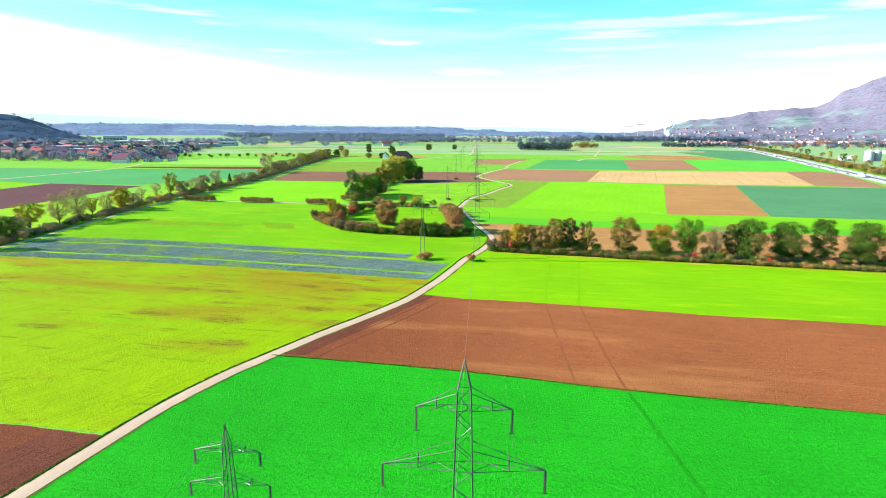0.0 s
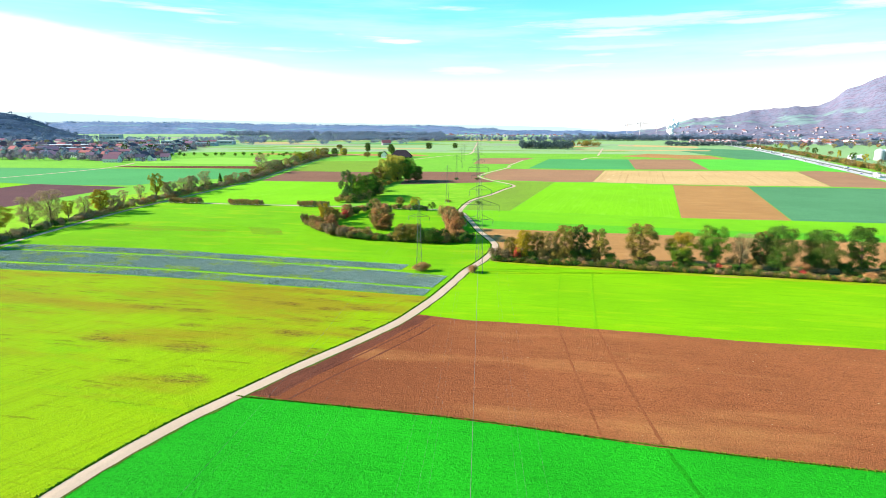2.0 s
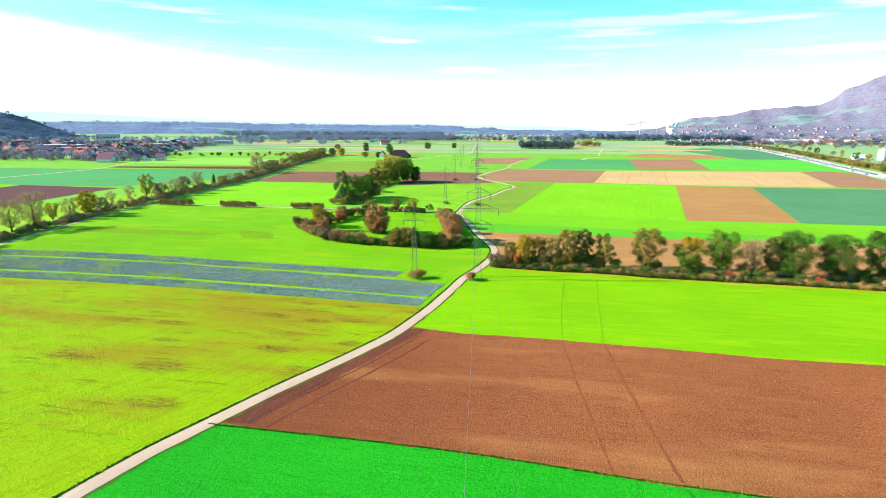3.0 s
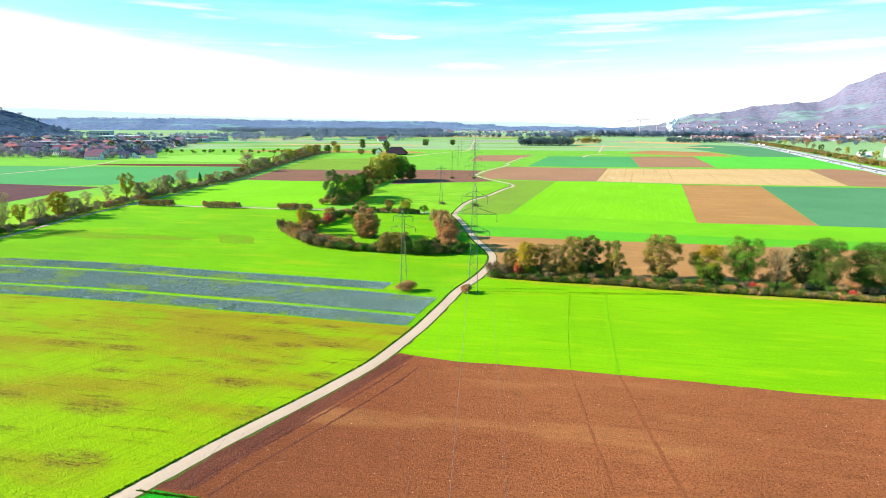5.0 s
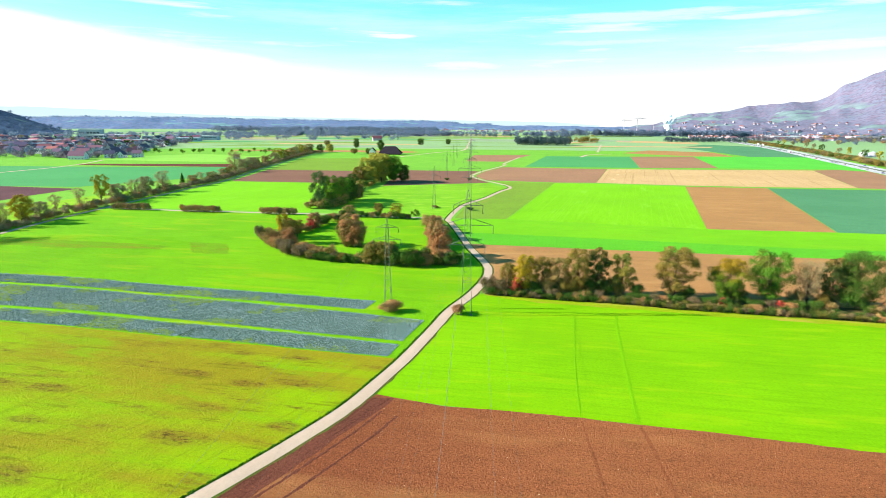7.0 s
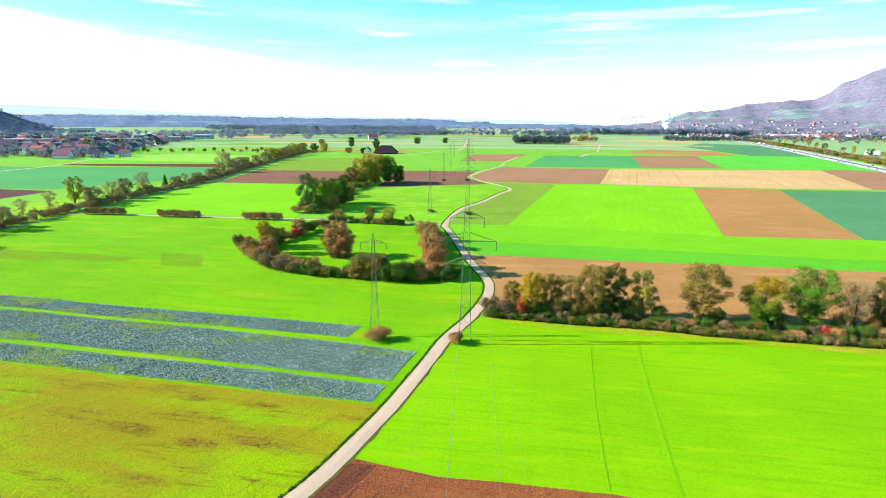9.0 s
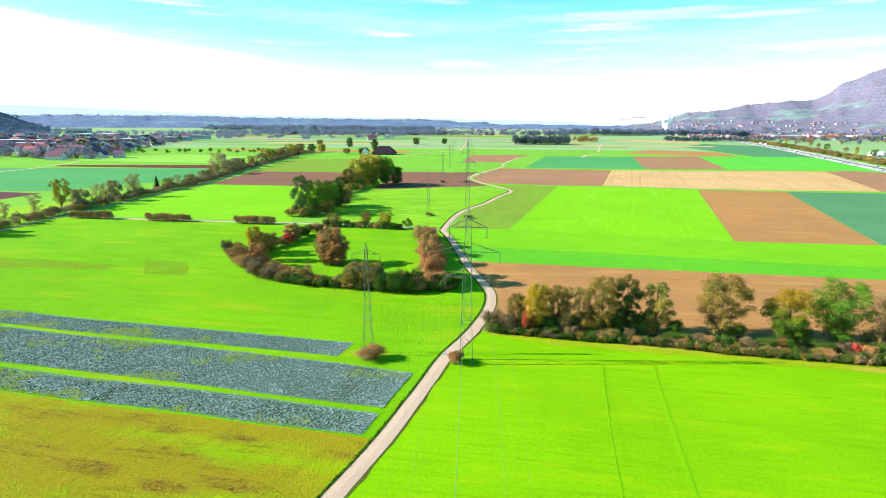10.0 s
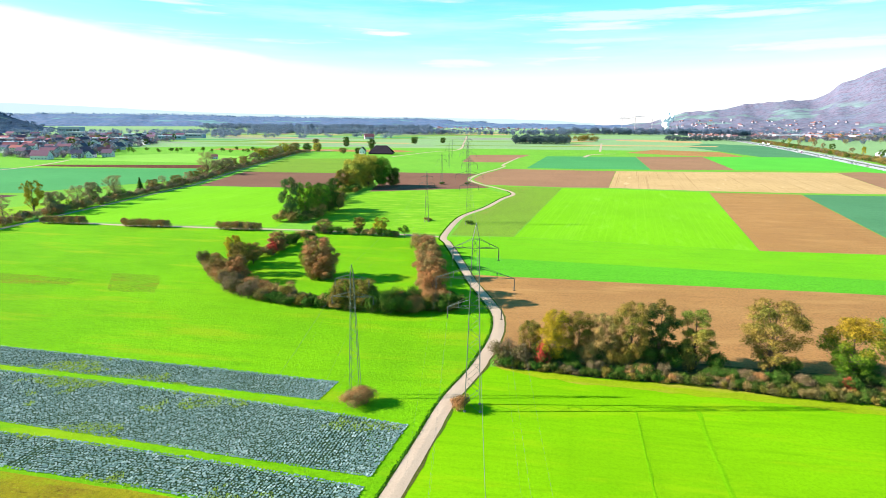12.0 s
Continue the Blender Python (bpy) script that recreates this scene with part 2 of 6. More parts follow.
def clover_mat(name):
    """Mown clover: lime green fading to dry ochre northwards, fine rows, ragged brown patches with dark clods."""
    m, nt, p = node_mat(name, 0.95)
    flat = mapped(nt)
    sep = nt.nodes.new("ShaderNodeSeparateXYZ")
    nt.links.new(flat, sep.inputs[0])
    north = level(nt, sep.outputs[1], 95, 195, -0.15, 0.10)

    def plus(a, b):
        n = nt.nodes.new("ShaderNodeMath")
        nt.links.new(a, n.inputs[0])
        nt.links.new(b, n.inputs[1])
        return n.outputs[0]

    east = level(nt, sep.outputs[0], -190, -60, -0.10, 0.02)
    fine = noise_at(nt, flat, 2.4, 6, 0.75)
    rows = noise_at(nt, mapped(nt, -58, 0.05, 1.1), 1.0, 3, 0.6)
    ochre = plus(noise_at(nt, mapped(nt, 7, 0.018, 0.075), 1.0, 6, 0.62), plus(north, east))
    c = mix(nt, level(nt, ochre, 0.40, 0.66), (0.216, 0.346, 0.001), (0.242, 0.198, 0.008))
    c = mix(nt, level(nt, rows, 0.45, 0.7, 0, 0.3), c, (0.115, 0.13, 0.003))
    c = mix(nt, level(nt, noise_at(nt, mapped(nt, 12, 0.03, 0.12), 1.0, 5, 0.6), 0.55, 0.68, 0, 0.55), c, (0.16, 0.34, 0.001))
    dash = plus(noise_at(nt, mapped(nt, 7, 0.05, 0.42), 1.0, 6, 0.66), level(nt, sep.outputs[1], 95, 195, -0.01, 0.02))
    c = mix(nt, level(nt, dash, 0.585, 0.67, 0, 0.6), c, (0.125, 0.115, 0.004))
    def both(a, b, op="MULTIPLY"):
        n = nt.nodes.new("ShaderNodeMath")
        n.operation = op
        for sock, v in zip(n.inputs, (a, b)):
            if isinstance(v, (int, float)):
                sock.default_value = v
            else:
                nt.links.new(v, sock)
        return n.outputs[0]

    bare = None
    ragged = noise_at(nt, mapped(nt, 9, 0.22, 0.75), 1.0, 6, 0.7)
    torn = noise_at(nt, mapped(nt, 9, 0.09, 0.3), 1.0, 6, 0.72)
    for px, py, wide, deep in CLOVER_BARE:
        u = both(both(sep.outputs[0], px, "SUBTRACT"), wide, "DIVIDE")
        v = both(both(both(sep.outputs[1], py, "SUBTRACT"), both(u, 0.1 * wide), "ADD"), deep, "DIVIDE")
        away = both(both(both(u, u), both(v, v), "ADD"), both(torn, 2.6), "ADD")
        spot = level(nt, away, 2.5, 1.0)
        bare = both(bare, spot, "MAXIMUM") if bare else spot
    scattered = plus(noise_at(nt, mapped(nt, 9, 0.04, 0.19), 1.0, 7, 0.68), level(nt, sep.outputs[1], 95, 195, -0.04, 0.04))
    bare = both(bare, level(nt, scattered, 0.565, 0.69, 0, 0.78), "MAXIMUM")
    bare = both(bare, level(nt, ragged, 0.36, 0.62, 0.25, 1.0))
    c = mix(nt, both(bare, 0.85), c, (0.165, 0.08, 0.014))
    clod = both(bare, level(nt, noise_at(nt, mapped(nt, 6, 0.7, 1.6), 1.0, 4, 0.7), 0.5, 0.6))
    c = mix(nt, clod, c, (0.062, 0.034, 0.008))
    c = mix(nt, level(nt, fine, 0.50, 0.64, 0, 0.3), c, (0.07, 0.085, 0.002))
    c = mix(nt, level(nt, fine, 0.47, 0.36, 0, 0.3), c, (0.26, 0.38, 0.002))
    nt.links.new(c, p.inputs["Base Color"])
    bumped(nt, p, fine, 1.0, 0.35)
    return m


M_YELLOW = clover_mat("yellowing_clover")
M_BROWN = crop_mat("ploughed_soil", (0.265, 0.086, 0.032), (0.185, 0.058, 0.022), (0.35, 0.155, 0.052), -7, 1.1, 0.5, 0.03, 2.6, 1.0, (0.5, 0.72), 0.07, grain=0.68, stain_amount=0.65, drift=((0.115, 0.032, 0.014), -46, 26))
M_DARKSOIL = crop_mat("dark_soil", (0.135, 0.043, 0.025), (0.07, 0.023, 0.015), None, 60.5, 1.3, 0.9, 0.05, 2.2, 1.0)
M_TAN = crop_mat("stubble", (0.46, 0.295, 0.135), (0.37, 0.225, 0.10), (0.54, 0.365, 0.19), 74, 0.25, 0.7, 0.02, 1.0, 0.4, (0.6, 0.7), 0.12, grain=0.15, lines=((0.26, 0.15, 0.06), 0.7, 0.60, 0.5))
M_SOIL2 = crop_mat("harrowed_soil", (0.345, 0.172, 0.062), (0.265, 0.13, 0.047), (0.42, 0.225, 0.085), -5, 0.4, 0.6, 0.02, 1.6, 0.9, (0.5, 0.75), 0.15, grain=0.45, stain_amount=0.6)
# Far soil, its colour lightened for the haze in front of it.
M_FARSOIL = crop_mat("far_soil_hazed", (0.28, 0.145, 0.08), (0.225, 0.115, 0.066), None, 74, 0.3, 0.5, 0.02, 1.0, 0.4, grain=0.25)
M_FARPLUM = crop_mat("dark_far_soil", (0.185, 0.088, 0.058), (0.14, 0.066, 0.045), None, 74, 0.3, 0.6, 0.02, 1.0, 0.4, grain=0.3)
M_BLUEGREEN = crop_mat("dull_blue_green_crop", (0.074, 0.198, 0.09), (0.056, 0.155, 0.07), None, -5, 0.2, 0.5, 0.015, 1.0, 0.4, grain=0.3)
M_TEAL = crop_mat("blue_green_crop", (0.064, 0.245, 0.076), (0.05, 0.20, 0.062), None, -5, 0.2, 0.4, 0.01, 1.0, 0.4, grain=0.2)
M_OLIVE = crop_mat("olive_fallow", (0.155, 0.265, 0.022), (0.125, 0.20, 0.022), (0.20, 0.19, 0.04), 74, 0.15, 0.5, 0.03, 1.5, 0.6)
M_BAND = crop_mat("green_band", (0.09, 0.345, 0.014), (0.07, 0.285, 0.013), None, -5, 0.3, 0.4, 0.02, 1.3, 0.6)
M_BANDLIGHT = crop_mat("light_far_crop", (0.085, 0.38, 0.035), (0.065, 0.32, 0.03), None, -5, 0.3, 0.4, 0.02, 1.0, 0.3, grain=0.2)
M_TRACK = crop_mat("track_gravel", (0.43, 0.315, 0.235), (0.37, 0.265, 0.195), (0.29, 0.225, 0.17), 70, 0.8, 0.3, 0.08, 3.0, 0.3, grain=0.15)
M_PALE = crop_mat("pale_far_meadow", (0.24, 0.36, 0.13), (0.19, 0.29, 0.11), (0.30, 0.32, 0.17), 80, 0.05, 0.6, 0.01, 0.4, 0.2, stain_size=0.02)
# Meadow by the village, haze whitening its painted green.
M_PALEGREEN = crop_mat("bright_meadow_hazed", (0.20, 0.40, 0.05), (0.165, 0.34, 0.045), (0.26, 0.40, 0.08), 15, 0.05, 0.5, 0.01, 0.4, 0.2, stain_size=0.02, grain=0.2)
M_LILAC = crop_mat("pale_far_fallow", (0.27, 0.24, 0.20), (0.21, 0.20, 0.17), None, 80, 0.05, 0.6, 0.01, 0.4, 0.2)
M_SOWN = crop_mat("sown_green", (0.15, 0.385, 0.003), (0.12, 0.325, 0.003), (0.20, 0.43, 0.04), 74, 0.4, 0.5, 0.02, 1.2, 0.5, (0.57, 0.72), 0.12, grain=0.2, stain_amount=0.4, relief=0.15, lines=((0.21, 0.44, 0.03), 1.1, 0.55, 0.16))
M_ROAD = plain_mat("motorway_asphalt", (0.36, 0.33, 0.34), 0.85, 0, 0.08, 0.1)
M_STEEL = plain_mat("galvanised_steel", (0.06, 0.075, 0.06), 0.45, 0.0, 0.2, 3, 0.4)
M_WIRE = plain_mat("aluminium_wire", (0.10, 0.10, 0.095), 0.7, 0.0, 0.05, 1)
M_INSUL = plain_mat("insulator_ceramic", (0.055, 0.05, 0.042), 0.4, 0, 0.1, 2)
M_BARK = plain_mat("bark", (0.10, 0.065, 0.045), 0.95, 0, 0.35, 3)
M_CABBAGE = leaf_mat("cabbage_leaf", (0.07, 0.135, 0.115), (0.13, 0.21, 0.185), (0.21, 0.295, 0.275), (0.40, 0.48, 0.465), gloss=0.2)
L_GREEN = leaf_mat("leaf_green", (0.012, 0.055, 0.004), (0.05, 0.17, 0.012), (0.11, 0.28, 0.02), (0.22, 0.36, 0.03), second=(0.14, 0.17, 0.02), through=0.06)
L_DARK = leaf_mat("leaf_dark", (0.010, 0.034, 0.006), (0.030, 0.085, 0.010), (0.066, 0.150, 0.017), (0.125, 0.205, 0.024), second=(0.075, 0.105, 0.018), through=0.04)
L_OLIVE = leaf_mat("leaf_olive", (0.05, 0.038, 0.010), (0.18, 0.125, 0.025), (0.31, 0.205, 0.04), (0.45, 0.30, 0.065), second=(0.15, 0.15, 0.025), through=0.08)
L_YELLOW = leaf_mat("leaf_yellow", (0.10, 0.095, 0.008), (0.29, 0.25, 0.02), (0.47, 0.37, 0.03), (0.66, 0.48, 0.05), second=(0.24, 0.27, 0.025), through=0.16)
L_GOLDGREEN = leaf_mat("leaf_gold_green", (0.20, 0.20, 0.04), (0.40, 0.36, 0.05), (0.56, 0.48, 0.07), (0.68, 0.55, 0.09), second=(0.30, 0.36, 0.07), through=0.45)
L_TALL = leaf_mat("leaf_tall", (0.025, 0.065, 0.025), (0.06, 0.14, 0.04), (0.115, 0.21, 0.055), (0.19, 0.28, 0.08), second=(0.15, 0.17, 0.045), through=0.25)
L_BROWN = leaf_mat("leaf_brown", (0.08, 0.048, 0.018), (0.27, 0.165, 0.055), (0.46, 0.285, 0.095), (0.62, 0.41, 0.15), second=(0.20, 0.18, 0.045), through=0.08)
L_RUST = leaf_mat("leaf_rust", (0.10, 0.04, 0.018), (0.32, 0.145, 0.055), (0.54, 0.25, 0.09), (0.70, 0.38, 0.15), second=(0.25, 0.19, 0.07), through=0.09)
L_GREY = leaf_mat("leaf_grey_brown", (0.045, 0.032, 0.018), (0.15, 0.10, 0.055), (0.25, 0.17, 0.09), (0.36, 0.25, 0.14), second=(0.14, 0.12, 0.035), through=0.05)
L_HEDGE = leaf_mat("leaf_hedge", (0.10, 0.06, 0.04), (0.24, 0.15, 0.095), (0.37, 0.24, 0.15), (0.48, 0.34, 0.21), second=(0.25, 0.22, 0.09), through=0.28)
L_DUSKY = leaf_mat("leaf_dusky", (0.010, 0.022, 0.008), (0.032, 0.062, 0.014), (0.075, 0.11, 0.022), (0.15, 0.16, 0.04), through=0.04, top=((0.26, 0.15, 0.035), 10.5, 14.0))
L_SLENDER = leaf_mat("leaf_slender", (0.06, 0.05, 0.010), (0.22, 0.175, 0.03), (0.40, 0.30, 0.05), (0.55, 0.42, 0.08), through=0.08, top=((0.15, 0.19, 0.03), 7.5, 11))
L_TURNING = leaf_mat("leaf_turning", (0.018, 0.06, 0.004), (0.06, 0.145, 0.010), (0.13, 0.23, 0.016), (0.24, 0.31, 0.025), through=0.06, top=((0.33, 0.20, 0.016), 6.0, 10.5))
L_BUSHY = leaf_mat("leaf_bushy", (0.075, 0.08, 0.045), (0.22, 0.21, 0.10), (0.36, 0.32, 0.15), (0.49, 0.43, 0.20), second=(0.30, 0.21, 0.12), through=0.28)
# Hill, ridge, slate and village leaves have distance haze mixed into their colours.
L_HILL = leaf_mat("leaf_hill_hazed", (0.06, 0.105, 0.18), (0.07, 0.115, 0.18), (0.08, 0.125, 0.175), (0.10, 0.135, 0.17), through=0.4)
L_RIDGE = leaf_mat("leaf_ridge_hazed", (0.20, 0.29, 0.42), (0.215, 0.30, 0.42), (0.23, 0.305, 0.415), (0.25, 0.31, 0.40), through=0.45)
L_SLATE = leaf_mat("leaf_slate_hazed", (0.05, 0.08, 0.095), (0.06, 0.095, 0.105), (0.075, 0.11, 0.11), (0.095, 0.12, 0.11), through=0.4)
L_VILLAGE = leaf_mat("leaf_village_hazed", (0.10, 0.115, 0.17), (0.12, 0.135, 0.18), (0.145, 0.16, 0.18), (0.19, 0.17, 0.185), second=(0.19, 0.14, 0.165), through=0.45)
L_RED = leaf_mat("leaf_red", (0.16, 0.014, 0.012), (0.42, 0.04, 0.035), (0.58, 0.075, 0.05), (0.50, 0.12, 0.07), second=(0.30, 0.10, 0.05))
# Haze tint in the colour again, for the bluish far trees.
L_FAR = leaf_mat("leaf_far_hazed", (0.125, 0.19, 0.285), (0.135, 0.20, 0.285), (0.15, 0.21, 0.285), (0.17, 0.215, 0.28), second=(0.19, 0.20, 0.27), through=0.45)
L_TWIG = leaf_mat("leaf_twig", (0.15, 0.11, 0.06), (0.33, 0.235, 0.12), (0.46, 0.34, 0.17), (0.43, 0.36, 0.14), second=(0.34, 0.28, 0.10), through=0.2)


# ---- helpers for things ----
def part(name, bm, material, parent=None, label=""):
    me = bpy.data.meshes.new(name)
    bm.to_mesh(me)
    bm.free()
    me.materials.append(material)
    ob = new(name, me)
    if parent:
        ob.parent = parent
    if label:
        tagged(ob, label)
    return ob


def mesh_part(name, verts, faces, material, parent=None, label="", smooth=False):
    me = bpy.data.meshes.new(name)
    me.from_pydata([tuple(v) for v in verts], [], [tuple(f) for f in faces])
    me.materials.append(material)
    if smooth:
        me.shade_smooth()
    ob = new(name, me)
    if parent:
        ob.parent = parent
    if label:
        tagged(ob, label)
    return ob


def thing(name, label, category, group="", kind=""):
    return tagged(new(name), label, category, group, kind)


def at(x, y, z=0.0, turn=0.0, s=1.0, sz=None):
    return Matrix.LocRotScale((x, y, z), Euler((0, 0, radians(turn))), (s, s, sz if sz else s))


def box(bm, x, y, z, sx, sy, sz):
    """A box from its middle and full sizes."""
    bmesh.ops.create_cube(bm, size=1, matrix=Matrix.LocRotScale((x, y, z), None, (sx, sy, sz)))


def beam(verts, faces, a, b, w, sides=4, w2=None):
    """A bar from a to b."""
    a, b = Vector(a), Vector(b)
    d = (b - a).normalized()
    u = d.orthogonal().normalized()
    v = d.cross(u)
    base = len(verts)
    for p, r in ((a, w), (b, w if w2 is None else w2)):
        for i in range(sides):
            ang = 2 * math.pi * (i + 0.5) / sides
            verts.append(p + (u * math.cos(ang) + v * math.sin(ang)) * r * 0.5)
    for i in range(sides):
        j = (i + 1) % sides
        faces.append((base + i, base + j, base + sides + j, base + sides + i))
    faces.append(tuple(base + i for i in range(sides))[::-1])
    faces.append(tuple(base + sides + i for i in range(sides)))


def bars(name, pairs, w, material, parent, label="", sides=4):
    verts, faces = [], []
    for a, b in pairs:
        beam(verts, faces, a, b, w, sides)
    return mesh_part(name, verts, faces, material, parent, label)


def sweep_line(pts, step):
    """Points at even steps along a smooth line through pts."""
    out = []
    n = len(pts)
    for i in range(n - 1):
        p0, p1, p2, p3 = (Vector((*pts[min(max(k, 0), n - 1)], 0)) for k in (i - 1, i, i + 1, i + 2))
        count = max(1, int((p2 - p1).length / step))
        for k in range(count):
            t = k / count
            v = 0.5 * (2 * p1 + (p2 - p0) * t + (2 * p0 - 5 * p1 + 4 * p2 - p3) * t * t + (3 * p1 - p0 - 3 * p2 + p3) * t ** 3)
            out.append((v.x, v.y))
    out.append(tuple(pts[-1]))
    return out


def offset_line(line, d):
    """The line moved d metres to its right."""
    out = []
    for i, (x, y) in enumerate(line):
        ax, ay = line[max(i - 1, 0)]
        bx, by = line[min(i + 1, len(line) - 1)]
        n = math.hypot(bx - ax, by - ay) or 1
        out.append((x + (by - ay) / n * d, y - (bx - ax) / n * d))
    return out


def ribbon(name, line, left, right, z, material, label, category, rough=0.12, crown=0.0):
    """A track along a line, its edges a little uneven, its middle raised by crown."""
    verts, faces = [], []
    for k, (a, b, c) in enumerate(zip(offset_line(line, -left), line, offset_line(line, right))):
        e = rough * (noise.noise((a[0] * 0.6, a[1] * 0.6, 3)))
        f = rough * (noise.noise((c[0] * 0.6, c[1] * 0.6, 9)))
        verts += [(a[0] + e, a[1] + e, z - 0.02), (b[0], b[1], z + crown), (c[0] + f, c[1] - f, z - 0.02)]
        if k:
            i = 3 * k
            faces += [(i - 3, i - 2, i + 1, i), (i - 2, i - 1, i + 2, i + 1)]
    return tagged(mesh_part(name, verts, faces, material), label, category, kind="structure")


def field(name, pts, z, material, label, wobble=0.35):
    """A field from its corners; the edges wander a little, as a plough leaves them."""
    out = []
    n = len(pts)
    for i in range(n):
        (ax, ay), (bx, by) = pts[i], pts[(i + 1) % n]
        length = math.hypot(bx - ax, by - ay)
        count = max(1, min(60, int(length / 2.5)))
        for k in range(count):
            x, y = ax + (bx - ax) * k / count, ay + (by - ay) * k / count
            s = wobble * (noise.noise((x * 0.35, y * 0.35, 1.7)) + 0.6 * noise.noise((x * 0.06, y * 0.06, 5.1)) * 2)
            out.append((x + s * (by - ay) / length, y - s * (bx - ax) / length, z))
    return tagged(mesh_part(name, out, [range(len(out))], material), label, "field", kind="structure")


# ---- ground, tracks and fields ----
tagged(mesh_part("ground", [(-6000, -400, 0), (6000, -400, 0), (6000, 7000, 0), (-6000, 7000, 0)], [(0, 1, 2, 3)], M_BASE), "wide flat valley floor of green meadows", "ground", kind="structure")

tagged(mesh_part("ground_plain", [(-700, -200, 0.015), (420, -200, 0.015), (560, 1120, 0.015), (-420, 1120, 0.015), (-900, 850, 0.015)], [(0, 1, 2, 3, 4)], crop_mat("plain_grass", (0.15, 0.35, 0.03), (0.11, 0.28, 0.025), (0.19, 0.30, 0.045), 0, 0.2, 0.5, 0.02, 1.0, 0.4)), "green grass margins between the fields", "ground", kind="structure")

TRACK = sweep_line([(-96, -60), (-80, 0), (-72, 30), (-63.8, 63.3), (-58.0, 88), (-52, 103.8), (-46, 115), (-38.6, 128.2), (-31.4, 139.6), (-26.4, 148), (-20.8, 158.4), (-16.2, 170.8), (-12.6, 181.7), (-10.4, 190), (-7.7, 200.2), (-4.6, 212.5), (1.0, 227.3), (5.3, 242.9), (6.7, 254), (5.8, 265),
                    (0.2, 288.7), (-3.4, 309.3), (-6.3, 326), (-10, 345.5), (-12, 359), (-5.2, 407.7), (8.7, 441.8), (20.9, 481), (29, 501.7), (28.5, 516.9), (20, 539), (7.7, 564),
                    (0, 588.7), (-0.4, 607), (9.2, 650), (31.5, 717), (38.7, 748), (38, 766), (66.7, 896)], 2.0)


def along(y0, y1):
    """The stretch of the main track between two distances north."""
    line = [p for p in TRACK if min(y0, y1) <= p[1] <= max(y0, y1)]
    return line if y0 < y1 else line[::-1]


M_DRY_EDGE = crop_mat("dry_track_edge", (0.10, 0.10, 0.022), (0.06, 0.06, 0.012), (0.05, 0.11, 0.01), 65, 0.6, 0.5, 0.2, 2.5, 0.6, (0.45, 0.6), 0.3)
ribbon("ground_verge", [p for p in TRACK if 30 < p[1] < 350], 1.75, 1.9, 0.09, M_DRY_EDGE, "dry yellowish grass edge of the track", "verge", 0.5)
ribbon("track", TRACK, 1.42, 1.42, 0.12, M_TRACK, "pale gravel farm track winding between the fields", "track", crown=0.04)
WEST = sweep_line([(-12.5, 357), (-33, 361), (-77, 366.5), (-118, 368.4), (-142, 370), (-166, 371), (-190, 374.5), (-214, 377)], 3.0)
ribbon("track", WEST, 1.3, 1.3, 0.09, M_TRACK, "pale gravel side track behind the low hedges", "track", crown=0.03)
ROWROAD = sweep_line([(-206, 130), (-204.5, 200), (-204, 235), (-206, 252), (-210, 290), (-213, 325), (-214, 352), (-213.5, 400), (-213, 440), (-212.5, 480), (-211, 520), (-216, 570), (-225, 636), (-231, 694), (-243, 824), (-247, 937), (-212, 1044), (-150, 1060)], 4.0)
ribbon("track", ROWROAD, 1.5, 1.5, 0.09, M_TRACK, "pale farm road beside the tree row", "track", crown=0.03)
ribbon("track", sweep_line([(-108, 880), (-60, 1010), (-20, 1090), (-14, 1400), (-10, 1900)], 12), 2.0, 2.0, 0.11, M_TRACK, "far pale farm track across the meadows", "track")
ribbon("track", sweep_line([(160, 915), (185, 980), (228, 1010)], 8), 2.5, 2.5, 0.11, M_TRACK, "short pale piece of a far track", "track")
ribbon("track", sweep_line([(215, 1060), (300, 1420)], 12), 1.8, 1.8, 0.11, M_TRACK, "straight far track between meadows", "track")
ribbon("track", sweep_line([(-478, 440), (-468, 500), (-455, 560), (-446, 640), (-455, 700), (-470, 750)], 8), 2.0, 2.0, 0.11, M_TRACK, "pale farm lane leading to the village", "track")

field("ground_meadow", along(160, 358) + [(-226, 376), (-224, 352), (-216, 262), (-216, 150), (-62, 140)], 0.03, M_MEADOW, "lush green mown meadow", 0)
field("field_mown_patch", [(-119, 291), (-101, 289), (-93, 271), (-107, 272)], 0.036, crop_mat("mown_patch", (0.13, 0.275, 0.004), (0.095, 0.205, 0.004), (0.17, 0.165, 0.008), -6, 0.3, 0.6, 0.05, 1.3, 0.7, (0.45, 0.65), 0.2), "olive patch of dry grass in the meadow", 0.8)
field("field_mown_patch", [(-200, 293), (-150, 287), (-122, 283), (-124, 277), (-160, 276), (-196, 280)], 0.036, bpy.data.materials["mown_patch"], "olive streak of dry grass in the meadow", 1.2)
field("field_deep_green", along(-60, 116) + [(-45.4, 116.2), (-4.9, 109.7), (29.4, 103.2), (75, 96.7), (170, 84), (220, 76), (200, -80), (-98, -80)], 0.03, M_DEEP, "dense deep green young crop", 0.1)
field("field_ploughed", along(114, 165) + [(-13, 163), (-3.3, 160.6), (21, 157.9), (43, 154.6), (63, 151), (75, 149.7), (93, 148.3), (109, 146), (230, 130), (230, 74), (170, 83.5), (75, 96.5), (29.4, 103), (-4.9, 109.5)], 0.05, M_BROWN, "freshly ploughed reddish brown field")
field("field_headland", along(115, 164.5) + [(-12.8, 162.6), (-38.5, 115)], 0.07, M_DARKSOIL, "darker ploughed headland beside the track", 0.5)
